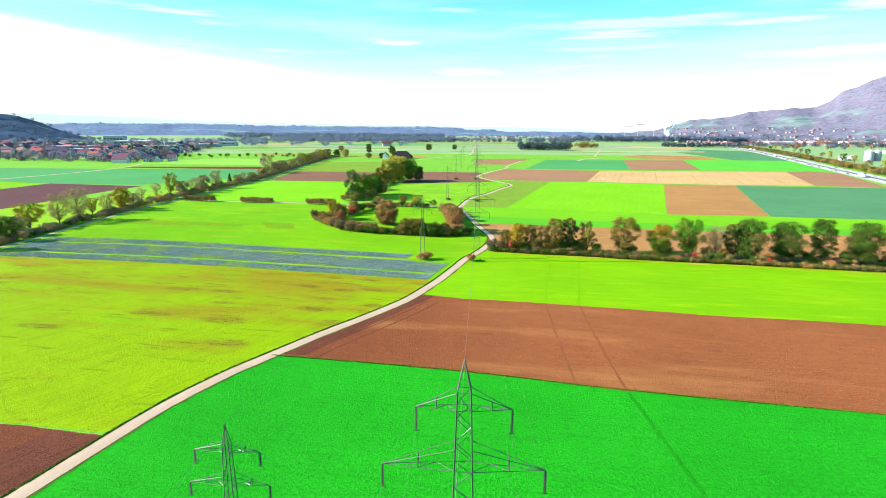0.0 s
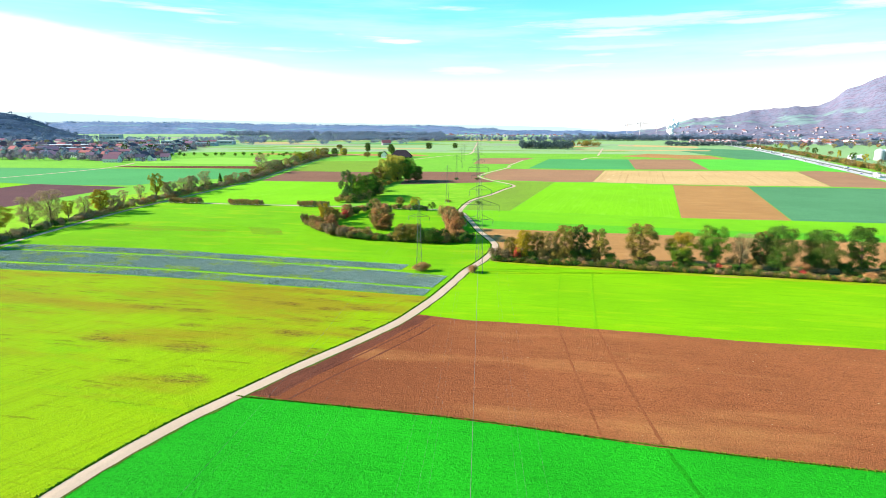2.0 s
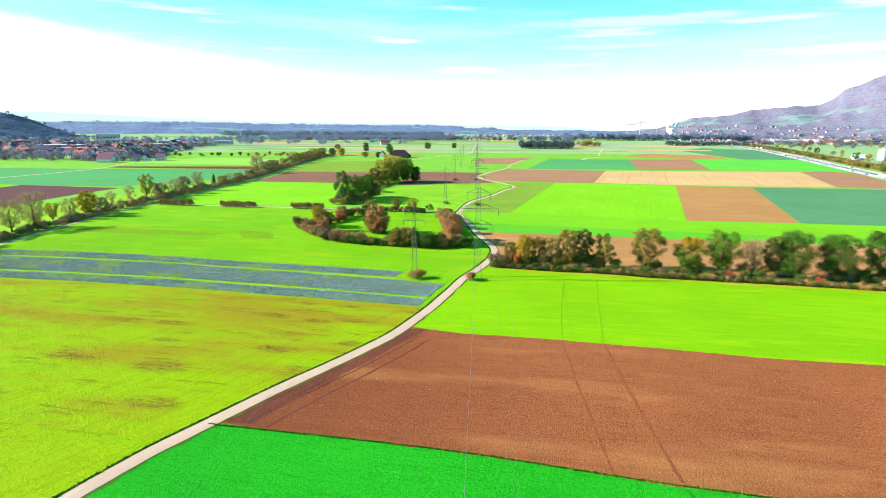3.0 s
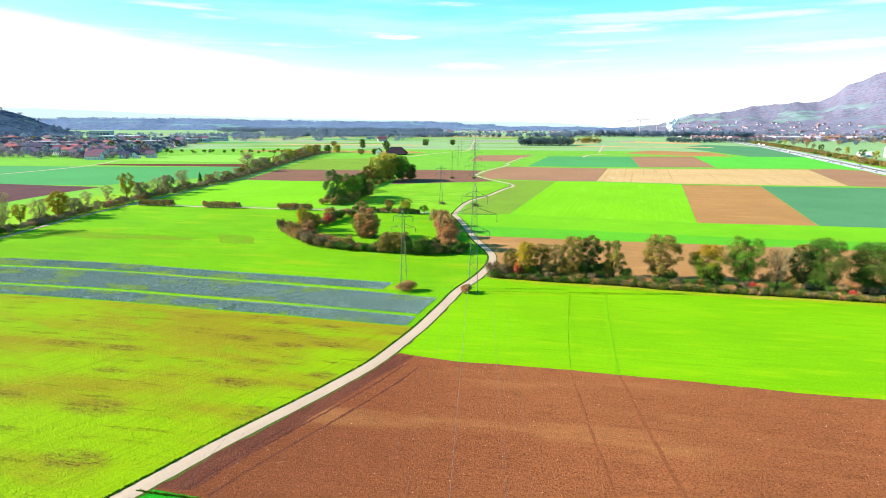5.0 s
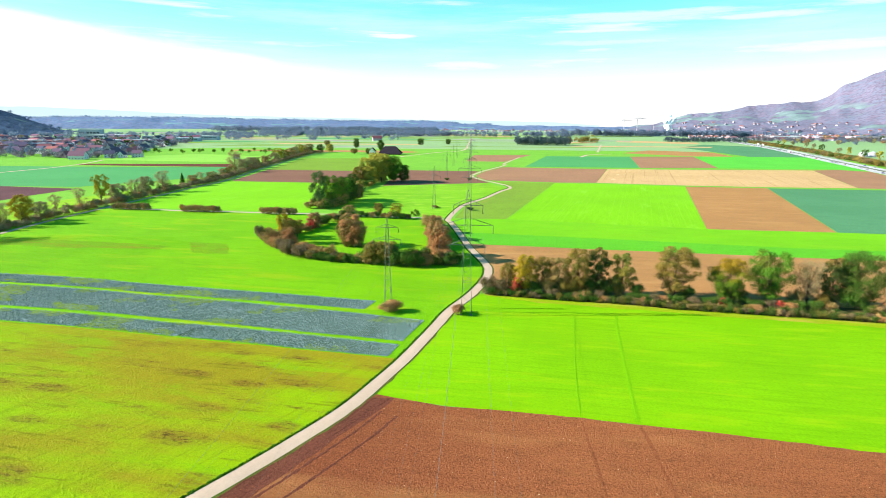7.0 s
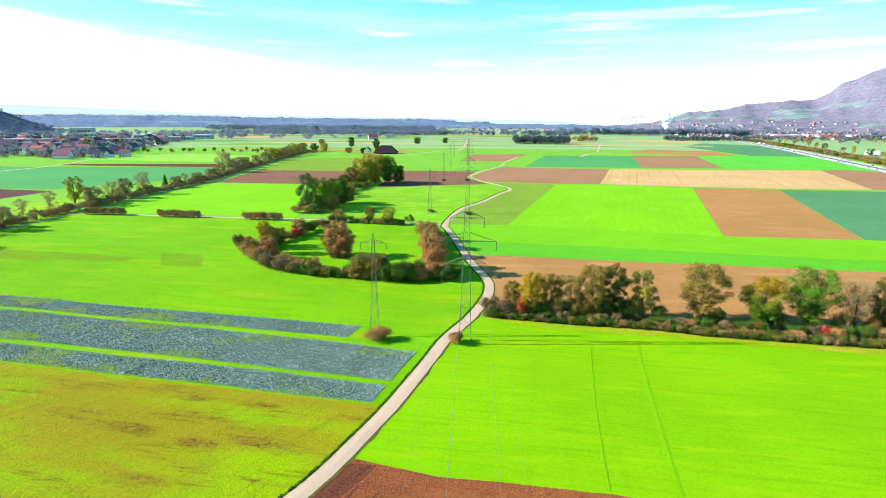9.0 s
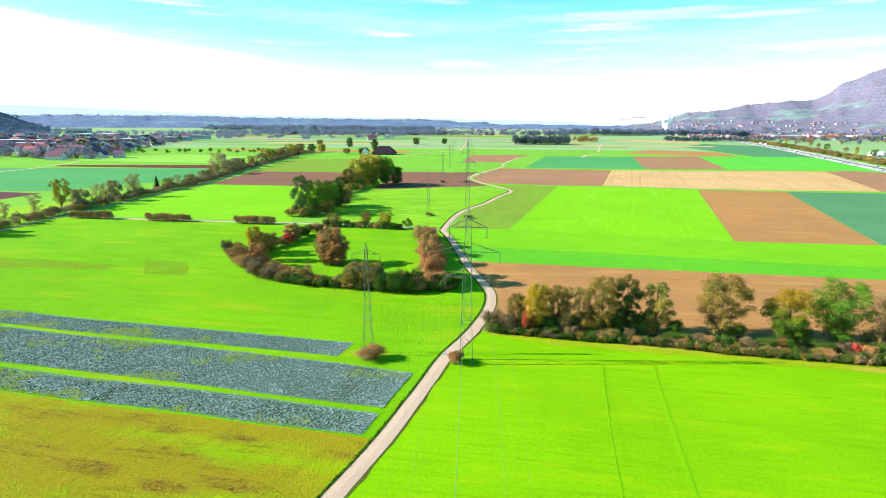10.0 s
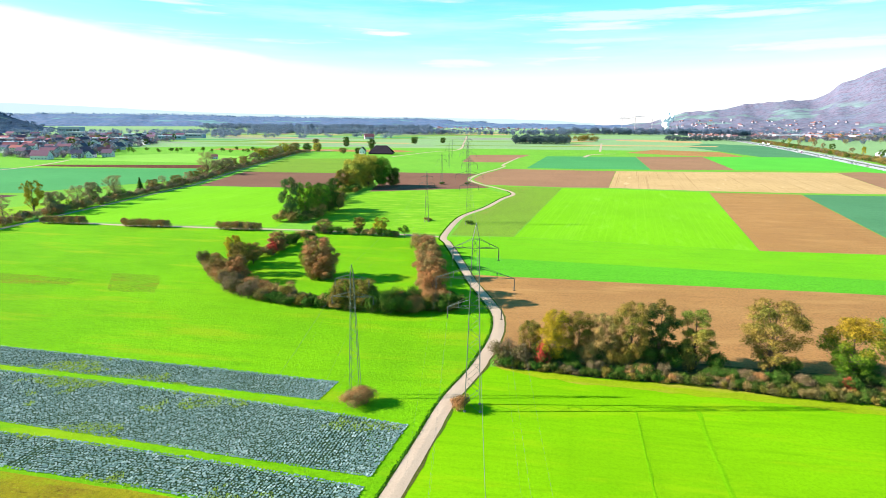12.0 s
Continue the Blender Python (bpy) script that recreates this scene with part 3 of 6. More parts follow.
field("field_young_wheat", along(163, 229) + [(5, 227.8), (14, 226), (24, 224.2), (45, 221.6), (57, 218.4), (73, 216.1), (94, 213.4), (114, 210.4), (136, 207), (190, 198.8), (260, 189), (260, 126), (109, 146), (93, 148.3), (75, 149.7), (63, 151), (43, 154.6), (21, 157.9), (-3.3, 160.6), (-13, 163)], 0.04, M_BRIGHT, "bright green young wheat field", 0.25)
# Litter ground; its dark colour also holds the shade beneath the trees.
field("field_tree_strip", [(5, 227.8), (14, 226), (24, 224.2), (45, 221.6), (57, 218.4), (73, 216.1), (94, 213.4), (114, 210.4), (136, 207), (190, 198.8), (260, 189), (260, 203), (151, 216.5), (75, 228), (40, 233.5), (8, 238)], 0.055, crop_mat("shaded_litter", (0.075, 0.07, 0.02), (0.045, 0.045, 0.014), (0.11, 0.07, 0.03), -8, 0.6, 0.5, 0.15, 1.5, 0.9, (0.45, 0.6), 0.3), "leaf litter under the tree row, darkened for the trees' shade", 0.4)
field("field_yellow_clover", [(-63.5, 80.5), (-84, 82.5), (-230, 94), (-240, 205), (-180, 200.2), (-135, 197.2), (-99, 193.1), (-69, 188.4), (-45, 184.8), (-16, 180.4)] + along(180, 79), 0.04, M_YELLOW, "yellowing green field with brown stripes", 0.2)
field("field_dark_soil", [(-61, 79.5), (-84, 82), (-230, 93.5), (-230, -60), (-96, -60)] + along(-58, 79), 0.05, crop_mat("corner_soil", (0.165, 0.05, 0.022), (0.11, 0.034, 0.016), None, -7, 1.1, 0.5, 0.03, 2.6, 1.0, grain=0.6), "bare dark brown field corner")
field("field_headland", [(-61.5, 79), (-72, 80.5), (-92, 30), (-112, -60), (-97, -60)] + along(-58, 78), 0.07, M_DARKSOIL, "darker ploughed headland beside the track", 0.5)
field("field_harrowed", along(237, 297) + [(2, 297.3), (60, 291), (124, 284.5), (260, 271), (260, 201), (151, 213), (75, 223.5), (40, 229.5), (8, 235.5)], 0.05, M_SOIL2, "harrowed light brown field behind the tree row")
field("field_green_band", [(4, 297.5), (60, 291.2), (124, 284.7), (330, 264), (330, 287), (135, 301), (72, 311.5), (-6, 323)], 0.04, M_BAND, "strip of darker green crop", 0.2)
field("field_green_strip", [(-6, 323), (72, 311.5), (135, 301), (330, 287), (420, 300), (420, 316), (174.5, 338), (115, 341.2), (18.5, 360), (-11, 358)], 0.045, crop_mat("strip_grass", (0.14, 0.375, 0.006), (0.10, 0.30, 0.006), (0.15, 0.33, 0.006), -5, 0.3, 0.6, 0.02, 1.3, 0.5, grain=0.25, stain_size=0.1, stain_at=(0.5, 0.7), stain_amount=0.5), "light green grass strip", 0.2)
field("field_olive_fallow", [(-9, 361), (18.5, 360.3), (69, 543), (16, 552), (27, 530), (31, 505), (10.5, 441.8), (-3.5, 407)], 0.05, M_OLIVE, "olive green fallow field", 0.2)
field("field_bright_green", [(19, 360.3), (115, 341.3), (173, 530), (106, 543), (69.5, 543)], 0.055, M_SOWN, "bright green sown field", 0.2)
field("field_soil", [(115.3, 341.1), (174.5, 338), (236, 525.5), (173.3, 530)], 0.055, M_SOIL2, "bare light brown field", 0.2)
field("field_blue_green", [(175, 338), (420, 316), (498, 495), (368, 518.5), (236.4, 525.5)], 0.055, M_BLUEGREEN, "blue-green crop field", 0.2)
field("field_far_soil", [(12, 560), (70, 549), (106, 551), (149, 698), (34, 709), (12, 650), (3, 607), (3, 590)], 0.06, M_FARSOIL, "far brown field behind the bend", 0.3)
field("field_stubble", [(106.3, 550.7), (173, 539), (236, 534), (312, 534.5), (378, 712), (149.3, 698)], 0.06, M_TAN, "pale tan stubble field", 0.3)
field("field_far_soil", [(312.4, 534.4), (370, 521), (434, 701), (412, 724), (378.4, 712)], 0.06, M_FARSOIL, "far brown field beside the motorway", 0.3)
field("field_far_green", [(60, 722), (191, 721), (239, 942), (110, 930)], 0.06, M_TEAL, "far blue-green field", 0.3)
field("field_far_soil", [(239.3, 942), (340, 957), (283.7, 731.6), (191.4, 720)], 0.065, M_FARSOIL, "far brown field", 0.3)
field("field_far_bright", [(284, 731.6), (414, 730), (436, 708), (519, 965), (381, 965), (340.4, 957)], 0.06, M_BANDLIGHT, "far bright green field", 0.3)
field("field_far_stubble", [(250, 1040), (345, 965), (405, 968), (425, 1090), (330, 1150)], 0.06, M_SOIL2, "far tan field", 0.3)
field("field_far_stubble", [(380, 1600), (560, 1500), (600, 1620), (420, 1760)], 0.06, M_TAN, "far pale stubble field", 0.3)
field("field_far_green", [(430, 970), (519, 968), (640, 1360), (560, 1480), (440, 1300)], 0.055, M_BLUEGREEN, "far blue-green field beside the motorway", 0.3)
field("field_far_soil", [(-10, 800), (40, 800), (90, 960), (0, 940)], 0.06, M_FARSOIL, "far brown field", 0.3)
field("field_far_soil", [(-205, 527), (-97, 522), (-92, 540), (-84, 640), (-215, 640)], 0.06, M_FARPLUM, "far brown field beside the tree row", 0.3)
field("field_far_fallow", [(-215, 641), (-84, 641), (-110, 850), (-236, 820)], 0.06, M_OLIVE, "far olive fallow field", 0.3)
field("field_far_soil", [(-72, 508), (14, 540), (-3, 588), (-3, 610), (6, 652), (-76, 655)], 0.06, M_FARPLUM, "far brown field beside the winding track", 0.3)
field("field_far_soil", [(-420, 1000), (-110, 985), (-90, 1010), (-120, 1050), (-420, 1040)], 0.06, M_SOIL2, "far brown strip near the farm", 0.3)
field("field_small_green", [(-80, 380), (-14, 362), (-7, 408), (18, 481), (26, 502), (12, 536), (-70, 505), (-80, 470)], 0.05, crop_mat("rough_crop", (0.165, 0.37, 0.012), (0.085, 0.25, 0.006), (0.24, 0.38, 0.03), 18, 0.55, 0.6, 0.03, 1.2, 0.8, (0.5, 0.65), 0.35, grain=0.35), "rough bright green field", 0.2)
field("field_west_green", [(-212, 380), (-92, 372), (-92, 520), (-206, 526), (-214, 497), (-220, 425)], 0.05, M_SOWN, "bright green field beside the tree row", 0.2)
field("field_far_blue_green", [(-700, 540), (-390, 470), (-300, 474), (-240, 560), (-246, 612), (-270, 668), (-440, 650), (-760, 640)], 0.05, M_TEAL, "blue-green field before the village", 0.3)
field("field_dark_stripe", [(-450, 672), (-350, 668), (-263, 669), (-285, 712), (-380, 700), (-447, 691)], 0.06, M_DARKSOIL, "narrow dark ploughed strip", 0.3)
field("field_far_dark_soil", [(-387, 475), (-292, 462), (-297, 424), (-296, 345), (-298, 290), (-394, 290), (-391, 425)], 0.065, crop_mat("plum_soil", (0.10, 0.042, 0.046), (0.075, 0.032, 0.036), None, 15, 0.5, 0.5, 0.05, 1.4, 0.6, grain=0.3), "dark brown field behind the tree row", 0.3)
field("field_west_lime", [(-388, 475), (-392, 425), (-395, 290), (-620, 290), (-640, 520), (-470, 492)], 0.065, M_BRIGHT, "bright lime green field beside the dark soil", 0.3)
field("field_west_yellow", [(-220, 190), (-500, 190), (-560, 400), (-390, 379), (-285, 359), (-262, 399), (-245, 470), (-226, 425), (-222, 352)], 0.05, crop_mat("lime_meadow", (0.19, 0.37, 0.008), (0.15, 0.30, 0.008), (0.26, 0.33, 0.03), 60, 0.2, 0.5, 0.03, 1.2, 0.5, (0.5, 0.7), 0.1, grain=0.25), "yellowish meadow behind the tree row", 0.3)
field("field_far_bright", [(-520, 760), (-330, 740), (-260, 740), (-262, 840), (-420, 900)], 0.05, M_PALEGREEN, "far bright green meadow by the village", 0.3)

M_RUT_SOIL = crop_mat("rut_soil", (0.232, 0.074, 0.028), (0.175, 0.055, 0.022), None, 90, 0.7, 0.3, 0.1, 2.4, 0.8, grain=0.5)
M_RUT_GREEN = crop_mat("rut_green", (0.135, 0.33, 0.0005), (0.104, 0.272, 0.0005), None, 90, 0.7, 0.3, 0.1, 1.8, 0.35, grain=0.2, relief=0.12)
M_RUT_DEEP = crop_mat("rut_deep", (0.010, 0.225, 0.005), (0.007, 0.17, 0.005), None, 90, 0.7, 0.5, 0.1, 2.0, 0.6)
for pts, wide, mat in (([(30.3, 103.5), (30, 129), (30.4, 156)], 0.32, M_RUT_SOIL), ([(20.8, 105), (20.4, 128), (20.6, 157)], 0.26, M_RUT_SOIL), ([(30.2, 157.2), (31.5, 165), (37.2, 199), (40, 212)], 0.42, M_RUT_GREEN), ([(20.7, 158.6), (23.5, 180), (28.7, 211)], 0.22, M_RUT_GREEN), ([(33.3, 68), (30.4, 102)], 0.4, M_RUT_DEEP)):
    ribbon("wheel_track", sweep_line(pts, 2), wide, wide, 0.075, mat, "faint wheel track pressed across the field", "track", 0.3)


def furrows(label, y0, y1, offsets, seed):
    """Ridges of turned earth beside the track, ragged along their crests."""
    rng = random.Random(seed)
    verts, faces = [], []
    line = sweep_line(along(y0, y1)[::3], 0.5)
    for d in offsets:
        edges = [offset_line(line, d + s) for s in (-0.26, 0, 0.26)]
        for k, row in enumerate(zip(*edges)):
            i = len(verts)
            for q, (x, y) in enumerate(row):
                verts.append((x + rng.gauss(0, 0.07), y + rng.gauss(0, 0.07), rng.uniform(0.06, 0.13) if q == 1 else 0.05))
            if k:
                faces += [(i - 3, i - 2, i + 1, i), (i - 2, i - 1, i + 2, i + 1)]
    tagged(mesh_part("furrow_ridges", verts, faces, M_DARKSOIL), label, "furrows", kind="stuff")


furrows("dark ridges of turned earth on the headland", 117, 162, (4.4, 6.1, 9.4), 3)
furrows("dark ridges of turned earth beside the track", 20, 77, (-3.4, -5.8, -9.0), 5)


def island_mat(name, stops):
    m, nt, p = node_mat(name, 0.95)
    geo = nt.nodes.new("ShaderNodeNewGeometry")
    nt.links.new(ramp(nt, geo.outputs["Random Per Island"], stops), p.inputs["Base Color"])
    return m


def inside(poly, x, y):
    hit = np.zeros(len(x), bool)
    for (ax, ay), (bx, by) in zip(poly, poly[1:] + poly[:1]):
        if ay != by:
            hit ^= ((ay > y) != (by > y)) & (x < (bx - ax) * (y - ay) / (by - ay) + ax)
    return hit


def lumps(name, label, category, poly, per, size, tall, mat, seed, z=0.03, drawn=1.0, turn=0.0):
    """Clods or tufts strewn over a field: low ragged three-sided peaks."""
    rng = np.random.default_rng(seed)
    lo, hi = np.min(poly, 0), np.max(poly, 0)
    n = int((hi[0] - lo[0]) * (hi[1] - lo[1]) * per)
    x, y = rng.uniform(lo[0], hi[0], n), rng.uniform(lo[1], hi[1], n)
    keep = inside(poly, x, y)
    x, y = x[keep], y[keep]
    n = len(x)
    r, a = size * rng.uniform(0.5, 1.3, n) ** 1.4, rng.uniform(0, 6.28, n)
    co = np.zeros((n, 4, 3))
    ct, st = math.cos(radians(turn)), math.sin(radians(turn))
    for q in range(3):
        u, v = r * np.cos(a + q * 2.094) * drawn, r * np.sin(a + q * 2.094)
        co[:, q, 0], co[:, q, 1], co[:, q, 2] = x + u * ct - v * st, y + u * st + v * ct, z
    co[:, 3, 0], co[:, 3, 1], co[:, 3, 2] = x + rng.normal(0, 0.3, n) * r, y + rng.normal(0, 0.3, n) * r, z + tall * r / size * rng.uniform(0.6, 1.2, n)
    base = (np.arange(n) * 4)[:, None, None]
    tri = (base + np.array([[0, 1, 3], [1, 2, 3], [2, 0, 3]])[None]).reshape(-1, 3)
    tagged(mesh_part(name, co.reshape(-1, 3).tolist(), tri.tolist(), mat), label, category, kind="stuff")


M_CLOD = island_mat("soil_clods", [(0, (0.16, 0.046, 0.018)), (0.5, (0.22, 0.066, 0.026)), (0.985, (0.29, 0.10, 0.04)), (0.995, (0.38, 0.22, 0.11)), (1, (0.48, 0.36, 0.2))])
lumps("soil_clods", "brown clods and pale stones on the ploughed field", "soil", along(117, 163) + [(21, 157), (43, 153.6), (63, 150), (93, 147.3), (120, 142.5), (120, 92), (75, 98), (29.4, 104.5), (-4.9, 111)], 7, 0.11, 0.04, M_CLOD, 1, 0.05)
lumps("crop_tufts", "tufts of the deep green young crop", "crop", along(35, 114) + [(-45.4, 115), (-4.9, 108.7), (29.4, 102.2), (75, 95.7), (100, 92), (100, 60), (60, 35)], 7, 0.13, 0.045, M_DEEP, 2, 0.03, 1.5, -8)
lumps("crop_tufts", "tufts of the bright young wheat", "crop", along(165, 227) + [(5, 226.5), (24, 222.5), (45, 220), (73, 214.5), (114, 208.8), (150, 203), (150, 140.5), (109, 147), (75, 150.7), (43, 155.6), (21, 159)], 5.5, 0.12, 0.018, M_BRIGHT, 3, 0.04, 1.8, -7)
lumps("grass_tufts", "tufts of grass on the mown meadow", "grass", [(-14, 185), (-22, 222), (-8, 222), (-2, 240), (-4, 255), (-40, 258), (-95, 270), (-130, 300), (-190, 300), (-200, 243), (-172, 240.5), (-127, 236.2), (-105, 232), (-80, 228.2), (-26.0, 219.8), (-27.5, 211), (-23, 208), (-11, 205), (-15, 190)], 4.5, 0.18, 0.055, M_MEADOW, 4, 0.03, 1.4, -6)
lumps("clover_tufts", "yellowing tufts of the mown clover", "clover", [(-66, 83), (-150, 89), (-170, 198), (-135, 196), (-99, 192), (-69, 187.4), (-45, 184), (-20, 180)] + [p for p in offset_line(along(176, 82), 2.6)], 6.5, 0.15, 0.05, M_YELLOW, 5, 0.04, 1.5, 32)


def verge(line, d, lo, hi, seed, label, mat):
    """A strip of rank grass: many leaning blades along the edge of the track."""
    rng = random.Random(seed)
    verts, faces = [], []
    edge = offset_line(line, d)
    for (x, y), (x2, y2) in zip(edge, edge[1:]):
        if not lo < y < hi:
            continue
        for _ in range(46):
            t = rng.random()
            px, py, a = x + (x2 - x) * t + rng.gauss(0, 0.14), y + (y2 - y) * t + rng.gauss(0, 0.05), rng.uniform(0, 6.28)
            h, w = rng.uniform(0.2, 0.45), rng.uniform(0.1, 0.2)
            i = len(verts)
            lean = rng.uniform(-0.25, 0.25)
            verts += [(px - w * math.cos(a), py - w * math.sin(a), 0.02), (px + w * math.cos(a), py + w * math.sin(a), 0.02), (px + lean, py + lean * 0.6, h)]
            faces.append((i, i + 1, i + 2))
    tagged(mesh_part("grass_verge", verts, faces, mat), label, "grass", kind="stuff")


M_RANK = leaf_mat("rank_blades", (0.015, 0.07, 0.004), (0.04, 0.15, 0.006), (0.09, 0.22, 0.01))
M_WEEDS = leaf_mat("weed_blades", (0.20, 0.32, 0.03), (0.30, 0.43, 0.05), (0.40, 0.46, 0.09), through=0.4)
verge(TRACK, -1.8, -20, 362, 4, "rank dark grass along the ditch edge of the track", M_RANK)
M_FRINGE = leaf_mat("fringe_blades", (0.05, 0.11, 0.008), (0.11, 0.18, 0.01), (0.20, 0.23, 0.02))
verge(sweep_line([(-46, 114.3), (-4.9, 109.5), (29.4, 103.1), (75, 96.6), (170, 83.8)], 2), 0, -20, 200, 7, "thin weedy fringe between crop and ploughed soil", M_FRINGE)
verge(TRACK, -1.8, 362, 520, 6, "dark grass edge of the winding track", M_RANK)

field("field_margin", [(4, 228), (14, 225.8), (24, 224), (45, 221.4), (57, 218.2), (73, 215.9), (94, 213.2), (114, 210.2), (136, 206.8), (190, 198.6), (190, 194.5), (136, 203), (114, 206.6), (94, 209.4), (73, 212), (57, 214.4), (45, 217.6), (24, 220.4), (14, 223)], 0.07, crop_mat("dry_margin", (0.22, 0.30, 0.004), (0.17, 0.25, 0.003), (0.30, 0.25, 0.03), -8, 0.4, 0.5, 0.05, 1.5, 0.5, (0.5, 0.65), 0.15, grain=0.3), "yellowish dry margin of the wheat along the hedge", 1.2)
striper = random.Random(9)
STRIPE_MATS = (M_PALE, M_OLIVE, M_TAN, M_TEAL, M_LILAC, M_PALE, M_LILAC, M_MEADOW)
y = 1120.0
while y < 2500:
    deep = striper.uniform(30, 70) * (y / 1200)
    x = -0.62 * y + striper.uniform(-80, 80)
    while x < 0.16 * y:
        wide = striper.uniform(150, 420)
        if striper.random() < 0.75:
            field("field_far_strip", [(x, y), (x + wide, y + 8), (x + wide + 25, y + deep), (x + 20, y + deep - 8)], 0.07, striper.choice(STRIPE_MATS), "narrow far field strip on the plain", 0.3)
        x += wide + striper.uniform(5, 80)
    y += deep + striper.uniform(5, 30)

# ---- cabbage field: every head is a small rosette ----
def cabbages(top, bottom, seed):
    rng = random.Random(seed)
    verts, faces, weeds, weed_faces = [], [], [], []
    top, bottom = sweep_line(top, 0.46), sweep_line(bottom, 0.46)
    n = min(len(top), len(bottom))

    def along_edge(edge, k):
        f = k * (len(edge) - 1) / (n - 1)
        q = min(int(f), len(edge) - 2)
        return [edge[q][c] + (edge[q + 1][c] - edge[q][c]) * (f - q) for c in (0, 1)]

    for k in range(n):
        a, b = along_edge(top, k), along_edge(bottom, k)
        rows = int(math.hypot(a[0] - b[0], a[1] - b[1]) / 0.46)
        for r in range(rows):
            f = (r + 0.1) / (rows - 0.8)
            x, y = a[0] + (b[0] - a[0]) * f + rng.gauss(0, 0.06), a[1] + (b[1] - a[1]) * f + rng.gauss(0, 0.08)
            gap = noise.noise((x * 0.07, y * 0.16, 2.0)) + 0.35 * noise.noise((x * 0.3, y * 0.4, 6.0)) + 0.0
            if gap > (0.5 if x > -55 else 0.16) and rng.random() < 0.55:
                for _ in range(11):
                    px, py, g, k = x + rng.gauss(0, 0.28), y + rng.gauss(0, 0.28), rng.uniform(0, 6.28), len(weeds)
                    weeds.extend([(px - 0.07 * math.cos(g), py - 0.07 * math.sin(g), 0.05), (px + 0.07 * math.cos(g), py + 0.07 * math.sin(g), 0.05), (px + rng.gauss(0, 0.1), py, rng.uniform(0.22, 0.4))])
                    weed_faces.append((k, k + 1, k + 2))
                if rng.random() < 0.5:
                    continue
            s = rng.uniform(0.14, 0.225)
            i = len(verts)
            t = rng.uniform(0, 6.28)
            verts.append((x + rng.gauss(0, 0.04), y + rng.gauss(0, 0.04), s * rng.uniform(0.65, 1.15)))
            for q in range(5):
                g, r = t + q * 1.2566 + rng.uniform(-0.25, 0.25), s * rng.uniform(0.8, 1.45)
                verts.append((x + r * math.cos(g), y + r * math.sin(g), s * rng.uniform(0.5, 1.35)))
            for q in range(5):
                g = t + q * 1.2566
                verts.append((x + s * 0.6 * math.cos(g), y + s * 0.6 * math.sin(g), 0.02))
            for q in range(5):
                w = (q + 1) % 5
                faces.append((i, i + 1 + q, i + 1 + w))
                faces.append((i + 1 + q, i + 6 + q, i + 6 + w, i + 1 + w))
    tagged(mesh_part("cabbage_plants", verts, faces, M_CABBAGE), "dense rows of blue-green cabbage heads in a strip", "cabbage", "cabbage strips", "stuff")
    tagged(mesh_part("weeds", weeds, weed_faces, M_WEEDS), "yellow-green weeds between the cabbage heads", "weeds", "cabbage strips", "stuff")


M_BED = crop_mat("cabbage_bed", (0.044, 0.078, 0.036), (0.03, 0.052, 0.026), None, 5, 1.2, 0.5, 0.1, 2.5, 0.6)
STRIPS = (([(-26.5, 218.8), (-50.7, 222.8), (-80, 227.2), (-105, 231), (-127, 235.2), (-172, 239.4), (-199, 240.5)], [(-28.3, 211.7), (-47, 214.5), (-74, 218.6), (-97, 222), (-121, 226.3), (-164, 230.4), (-199, 232)]),
          ([(-11.2, 204), (-23.4, 207), (-45.3, 211.3), (-73, 216.3), (-94, 219.3), (-119, 223.8), (-161.5, 227.6), (-199, 229.5)], [(-15, 190.2), (-35, 193.5), (-57.8, 197.6), (-79, 201), (-106, 205.2), (-145, 209), (-199, 213)]),
          ([(-15.5, 187.8), (-36, 191.8), (-56.3, 195.3), (-76.6, 198), (-104.6, 202.6), (-143, 206.7), (-199, 210.6)], [(-17, 181.3), (-33, 183.5), (-45, 185.6), (-60, 188), (-69, 189.2), (-99, 193.9), (-135, 198), (-199, 202.6)]))
for n, (top, bottom) in enumerate(STRIPS):
    field("cabbage_bed", [(x, y - 0.35) for x, y in top] + [(x, y + 0.4) for x, y in bottom[::-1]], 0.05, M_BED, "dark earth bed under the cabbages", 0.15)
    cabbages(top, bottom, 20 + n)


# ---- trees and shrubs ----
def leaves(rng, blobs, count, size, up=0.35):
    """Leaf clumps: bent quads scattered over the shells of many small blobs."""
    verts, faces = [], []
    weights = [b[3] ** 2 for b in blobs]
    for bx, by, bz, br, sq in rng.choices(blobs, weights, k=count):
        d = Vector((rng.gauss(0, 1), rng.gauss(0, 1), rng.gauss(0, 1) + up)).normalized()
        r = br * (1 - 0.5 * rng.random() ** 2) * max(0.3, rng.gauss(1, 0.17))
        c = Vector((bx, by, bz)) + Vector((d.x, d.y, d.z * sq)) * r
        nrm = (d + Vector((rng.gauss(0, 0.34), rng.gauss(0, 0.34), rng.gauss(0, 0.34)))).normalized()
        u = nrm.orthogonal().normalized()
        v = nrm.cross(u)
        a = rng.uniform(0, 6.28)
        u, v = u * math.cos(a) + v * math.sin(a), v * math.cos(a) - u * math.sin(a)
        s = size * rng.uniform(0.5, 1.25)
        i = len(verts)
        verts += [c - u * s * 0.6, c - v * s * 0.42 + nrm * s * 0.12, c + u * s * 0.65 - nrm * s * 0.1, c + v * s * 0.38 + nrm * s * 0.15]
        faces += [(i, i + 1, i + 2), (i, i + 2, i + 3)]
    return verts, faces


